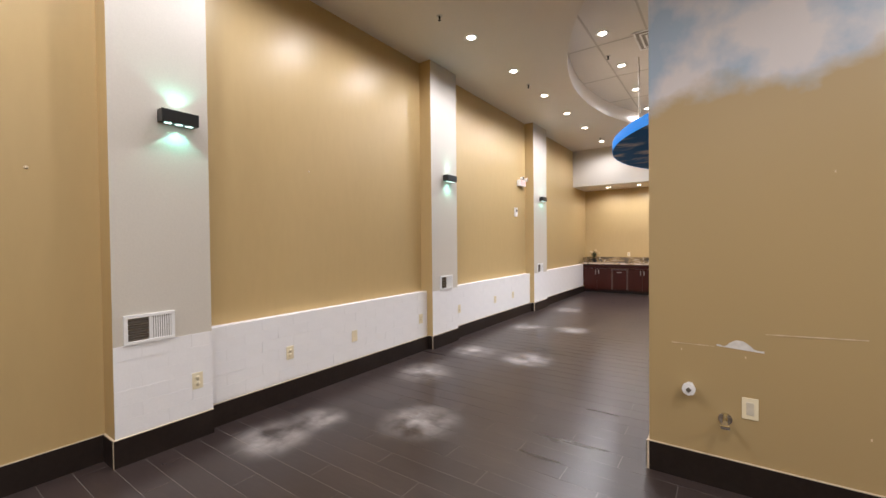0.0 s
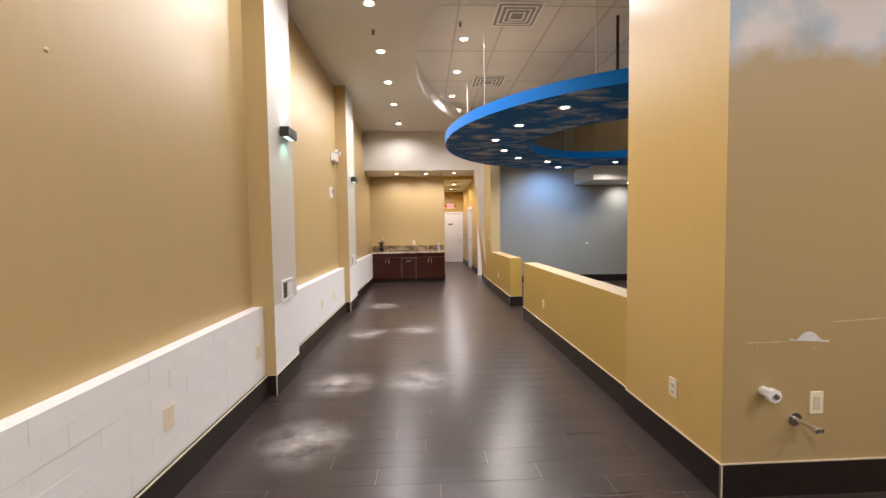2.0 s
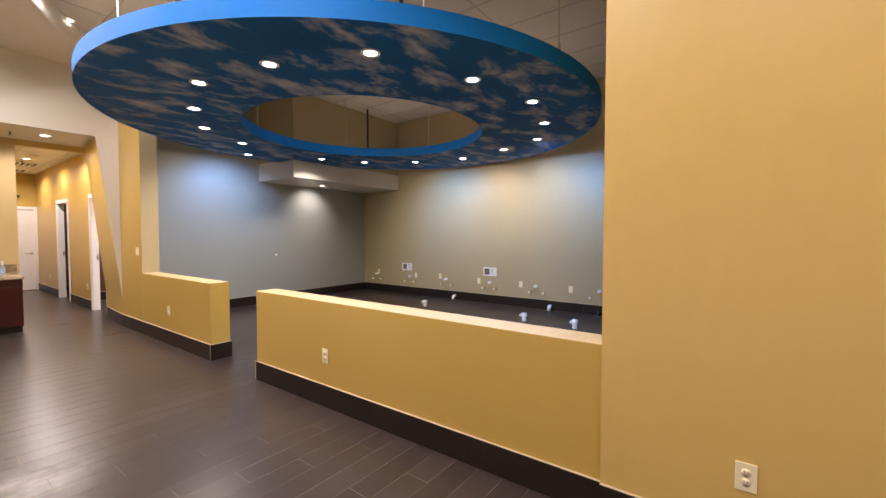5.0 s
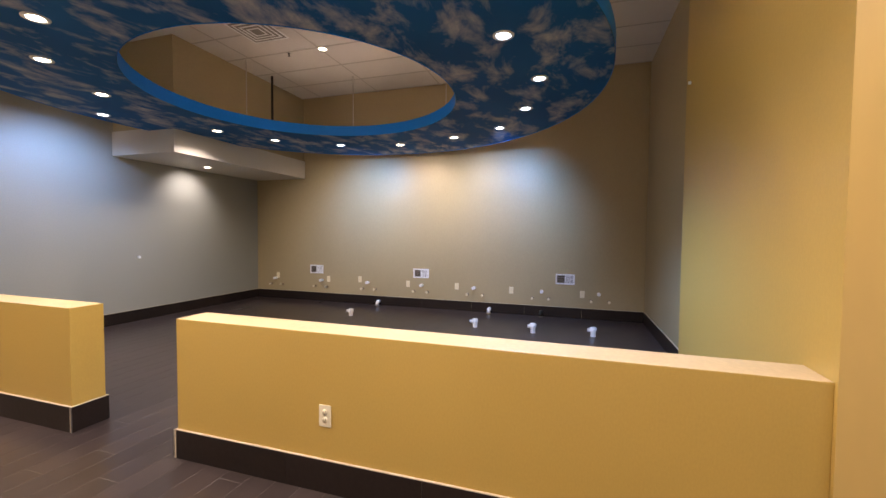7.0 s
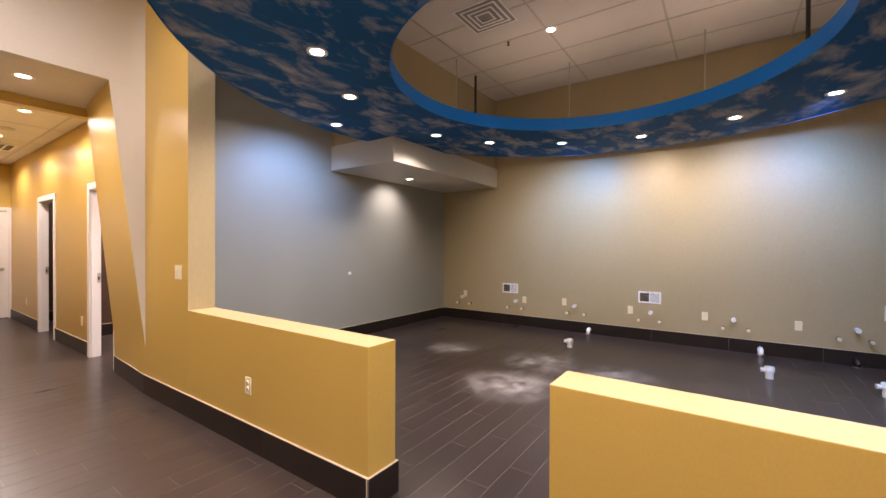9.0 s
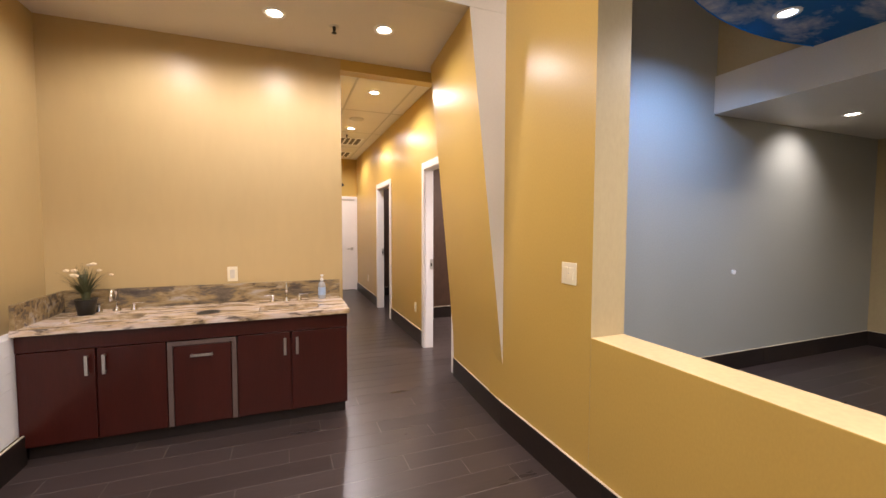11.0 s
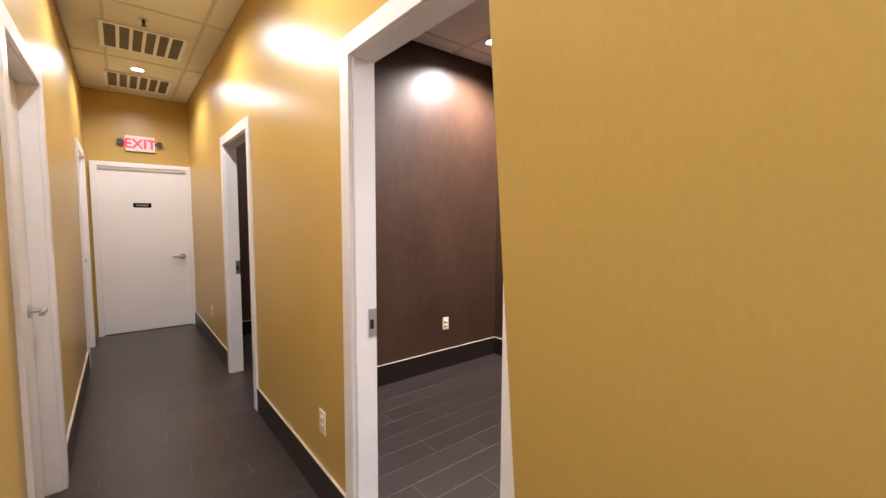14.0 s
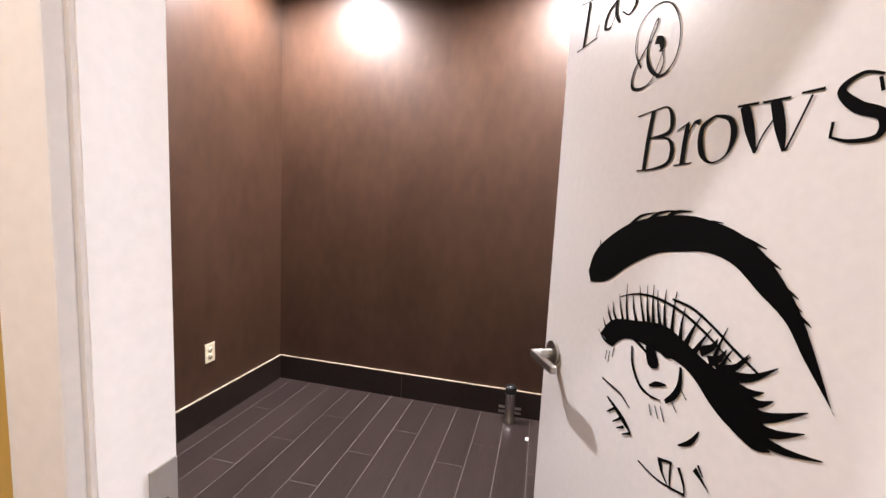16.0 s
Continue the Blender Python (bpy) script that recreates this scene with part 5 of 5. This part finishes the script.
letters("lettering", "hes", 0.125, pose(0.50, 0.0012, 1.80, 90, 0, 180), d, 0.0004, 0.25)

# steel canister by the room's far wall
t = thing("pipe_canister", pose(2.14, 12.54, 0), "dark capped steel pipe stub with side brackets", "pipe")
part("pipe", lathe([(0.036, 0), (0.036, 0.03), (0.030, 0.035), (0.030, 0.19), (0.034, 0.195), (0.034, 0.235), (0.02, 0.245), (0.0005, 0.245)], 20), STEEL, t)
part("cap", lathe([(0.035, 0.2), (0.036, 0.236), (0.03, 0.246), (0.0005, 0.248)], 20), BLACK, t, "black cap")
for z in (0.07, 0.1):
    part("bracket", bx(-0.006, 0.006, -0.07, 0.07, z - 0.006, z + 0.006), STEEL, t)
t = thing("paper_scrap", pose(1.98, 12.42, 0), "small scrap of white paper on the floor", "litter")
part("paper", bx(-0.018, 0.018, -0.01, 0.01, 0, 0.004, bevel=0.001), WPLASTIC, t)
t = thing("notice_plate", pose(-1.09, 12.82, 1.37, 0, 0, 90), "small white plate on the hallway wall", "plate")
part("plate", bx(-0.055, 0.055, -0.02, 0, -0.09, 0.09, bevel=0.004), WPLASTIC, t)

# ---- bases, bricks and floor planks, piece by piece ----
BB_H = 0.172


def unit_mesh(name, material, bevel=0.0):
    bm = bx(-0.5, 0.5, -0.5, 0.5, -1, 0)
    me = bpy.data.meshes.new(name)
    bmesh.ops.recalc_face_normals(bm, faces=bm.faces)
    bm.to_mesh(me)
    bm.free()
    me.materials.append(material)
    return me


BASE_MESH = {}


def base_run(x0, y0, x1, y1, nx, ny):
    """Dark base tiles from (x0, y0) to (x1, y1) on a wall that faces (nx, ny)."""
    L, th = math.hypot(x1 - x0, y1 - y0), 0.014
    dx, dy = (x1 - x0) / L, (y1 - y0) / L
    bm = bmesh.new()
    m = Matrix(((dx, nx, 0, x0), (dy, ny, 0, y0), (0, 0, 1, 0), (0, 0, 0, 1)))
    box(bm, 0, L, 0, th - 0.003, 0, BB_H + 0.004)
    bm.transform(m)
    run = structure("baseboard", bm, CAULK, "dark tile base with pale caulk line")
    n = max(1, round(L / 0.9))
    l = L / n
    key = (round(l, 3), round(dx, 2), round(dy, 2), round(nx, 2), round(ny, 2))
    if key not in BASE_MESH:
        bm = bx(-l / 2 + 0.0008, l / 2 - 0.0008, 0, th, 0, BB_H, bevel=0.0)
        bm.transform(Matrix(((dx, nx, 0, 0), (dy, ny, 0, 0), (0, 0, 1, 0), (0, 0, 0, 1))))
        me = bpy.data.meshes.new("base_tile")
        bmesh.ops.recalc_face_normals(bm, faces=bm.faces)
        bm.to_mesh(me)
        bm.free()
        me.materials.append(BASE)
        BASE_MESH[key] = me
    for k in range(n):
        ob = new("base_tile", BASE_MESH[key])
        ob.parent = run
        s = (k + 0.5) * l
        ob.location = (x0 + dx * s, y0 + dy * s, 0)


for a in ((X_E, -4, X_E, 3.58, -1, 0), (2.05, 3.58, 4.936, 3.58, 0, -1), (2.05, 2.906, 2.05, 3.566, 1, 0), (X_W, -4, X_E, -4, 0, 1), (X_W, -4, X_W, 1.06, 1, 0), (-2.985, 1.65, -2.985, 4.4, 1, 0), (-2.985, 5.0, -2.985, 7.8, 1, 0), (-2.985, 8.5, -2.985, 11.5, 1, 0),
          (X_W, 1.06, X_P, 1.06, 0, -1), (-2.985, 4.4, X_P, 4.4, 0, -1), (-2.985, 7.8, X_P, 7.8, 0, -1),
          (X_P, 1.05, X_P, 1.65, 1, 0), (X_P, 4.39, X_P, 5.0, 1, 0), (X_P, 7.79, X_P, 8.5, 1, 0),
          (-0.17, 2.906, -0.17, 3.88, -1, 0), (-0.17, 2.92, 2.05, 2.92, 0, -1), (X_H, 3.88, X_H, 7.06, -1, 0), (X_H - 0.014, 7.06, 0.074, 7.06, 0, 1),
          (X_H, 8.02, X_H, 10.91, -1, 0), (X_H - 0.014, 8.02, 0.074, 8.02, 0, -1), (0.06, 3.9, 0.06, 7.06, 1, 0), (0.06, 8.02, 0.06, 11.1, 1, 0),
          (-0.15, 10.91, -0.085, YN, -1, 0), (0.075, 11.1, X_E, 11.1, 0, -1), (X_E, 3.7, X_E, 11.085, -1, 0), (2.05, 3.7, 4.935, 3.7, 0, 1), (0.06, 3.88, 2.05, 3.88, 0, 1),
          (-1.13, 12.05, -1.09, 12.05, 0, -1), (-1.09, 12.05, -1.09, 13.28, 1, 0), (-1.09, 14.22, -1.09, 16.26, 1, 0),
          (-0.06, 12.94, -0.06, 14.43, -1, 0), (-0.06, 15.45, -0.06, 17.58, -1, 0),
          (0.06, 14.28, 2.226, 14.28, 0, -1), (2.24, 11.34, 2.24, 14.28, -1, 0), (2.24, 14.36, 2.24, 16.6, -1, 0), (0.06, 16.6, 2.226, 16.6, 0, -1), (0.06, 14.36, 2.226, 14.36, 0, 1)):
    base_run(*a)
for x, y in ((-0.1845, 2.9055), (X_H - 0.0145, 8.0055), (X_H - 0.0145, 7.0745)):
    structure("trim", bx(x - 0.003, x + 0.003, y - 0.003, y + 0.003, 0, BB_H + 0.004), STEEL, "metal corner trim of the base")

# white bricks
bm = bx(0.007, 0.0095, -0.147, 0.147, -0.0466, 0.0466, bevel=0.0)
for f in bm.faces:
    f.smooth = False
bme = bpy.data.meshes.new("brick")
bmesh.ops.recalc_face_normals(bm, faces=bm.faces)
bm.to_mesh(bme)
bm.free()
bme.materials.append(BRICKW)
rnd = random.Random(7)


def brick_field(parent, x, y0, y1):
    for r in range(6):
        z = 0.19 + 0.0465 + r * 0.0945
        y = y0 - (0.15 if r % 2 else 0.0)
        while y < y1 - 0.02:
            a, b = max(y, y0), min(y + 0.3, y1)
            if b - a > 0.03:
                ob = new("brick", bme)
                ob.parent = parent
                ob.location = (x + rnd.uniform(-0.0012, 0.0012), (a + b) / 2, z)
                ob.scale = (1, (b - a - 0.0018) / 0.294, 1)
            y += 0.3


for a, b in ((1.65, 4.40), (5.0, 7.80), (8.5, 11.48)):
    brick_field(brickwall, -3.0095, a, b)
for y0, y1 in ((1.06, 1.65), (4.40, 5.0), (7.80, 8.50)):
    f = structure("pilaster_brick_face", bx(X_P, X_P + 0.002, y0, y1, 0.17, 0.755), MORTAR, "white painted brick foot of the pilaster")
    brick_field(f, X_P - 0.0062, y0, y1)

# floor: grout bed and planks
floor = structure("floor", bx(X_W - 0.1, X_E + 0.1, -4.1, 17.7, -0.12, -0.0012), GROUT, "dark wood-look porcelain plank floor")
PW, PL = 0.16, 0.915
bm = bx(-PL / 2 + 0.0017, PL / 2 - 0.0016, -PW / 2 + 0.0016, PW / 2 - 0.0016, -0.02, 0)
pme = bpy.data.meshes.new("plank")
bmesh.ops.recalc_face_normals(bm, faces=bm.faces)
bm.to_mesh(pme)
bm.free()
pme.materials.append(PLANK)
rest_v, rest_f, count = [], [], 0
rnd = random.Random(11)
k0 = math.floor((-4 - 2.81) / PW)
for k in range(k0, 200):
    y = 2.81 + PW * (k + 0.5)
    if y > 17.6:
        break
    xa, xb = (X_W, X_E) if y < 12.05 else (-1.09, 2.24)
    x = xa - PL * ((0.34 * k + rnd.uniform(-0.08, 0.08)) % 1.0)
    while x < xb:
        a, b = max(x, xa - 0.05), min(x + PL, xb + 0.05)
        if b - a > 0.02:
            near = (a < -0.1 and 1.2 < y < 8.2) or (-1.2 < a < 2.2 and 11.2 < y < 14.4)
            dz = rnd.uniform(-0.0004, 0.0)
            if near and count < 300:
                ob = new("plank", pme)
                ob.parent = floor
                ob.location = ((a + b) / 2, y, dz)
                ob.scale = ((b - a) / PL, 1, 1)
                count += 1
            else:
                n = len(rest_v)
                for px, py in ((a + 0.0016, y - PW / 2 + 0.0016), (b - 0.0016, y - PW / 2 + 0.0016), (b - 0.0016, y + PW / 2 - 0.0016), (a + 0.0016, y + PW / 2 - 0.0016)):
                    rest_v += [(px, py, dz), (px, py, -0.02)]
                rest_f.append((n, n + 2, n + 4, n + 6))
                for i in range(4):
                    j = (i + 1) % 4
                    rest_f.append((n + 2 * i + 1, n + 2 * j + 1, n + 2 * j, n + 2 * i))
        x += PL
me = bpy.data.meshes.new("planks")
me.from_pydata(rest_v, [], rest_f)
me.materials.append(PLANK)
ob = new("planks", me)
ob.parent = floor
tagged(ob, "dark wood-look planks", kind="stuff")
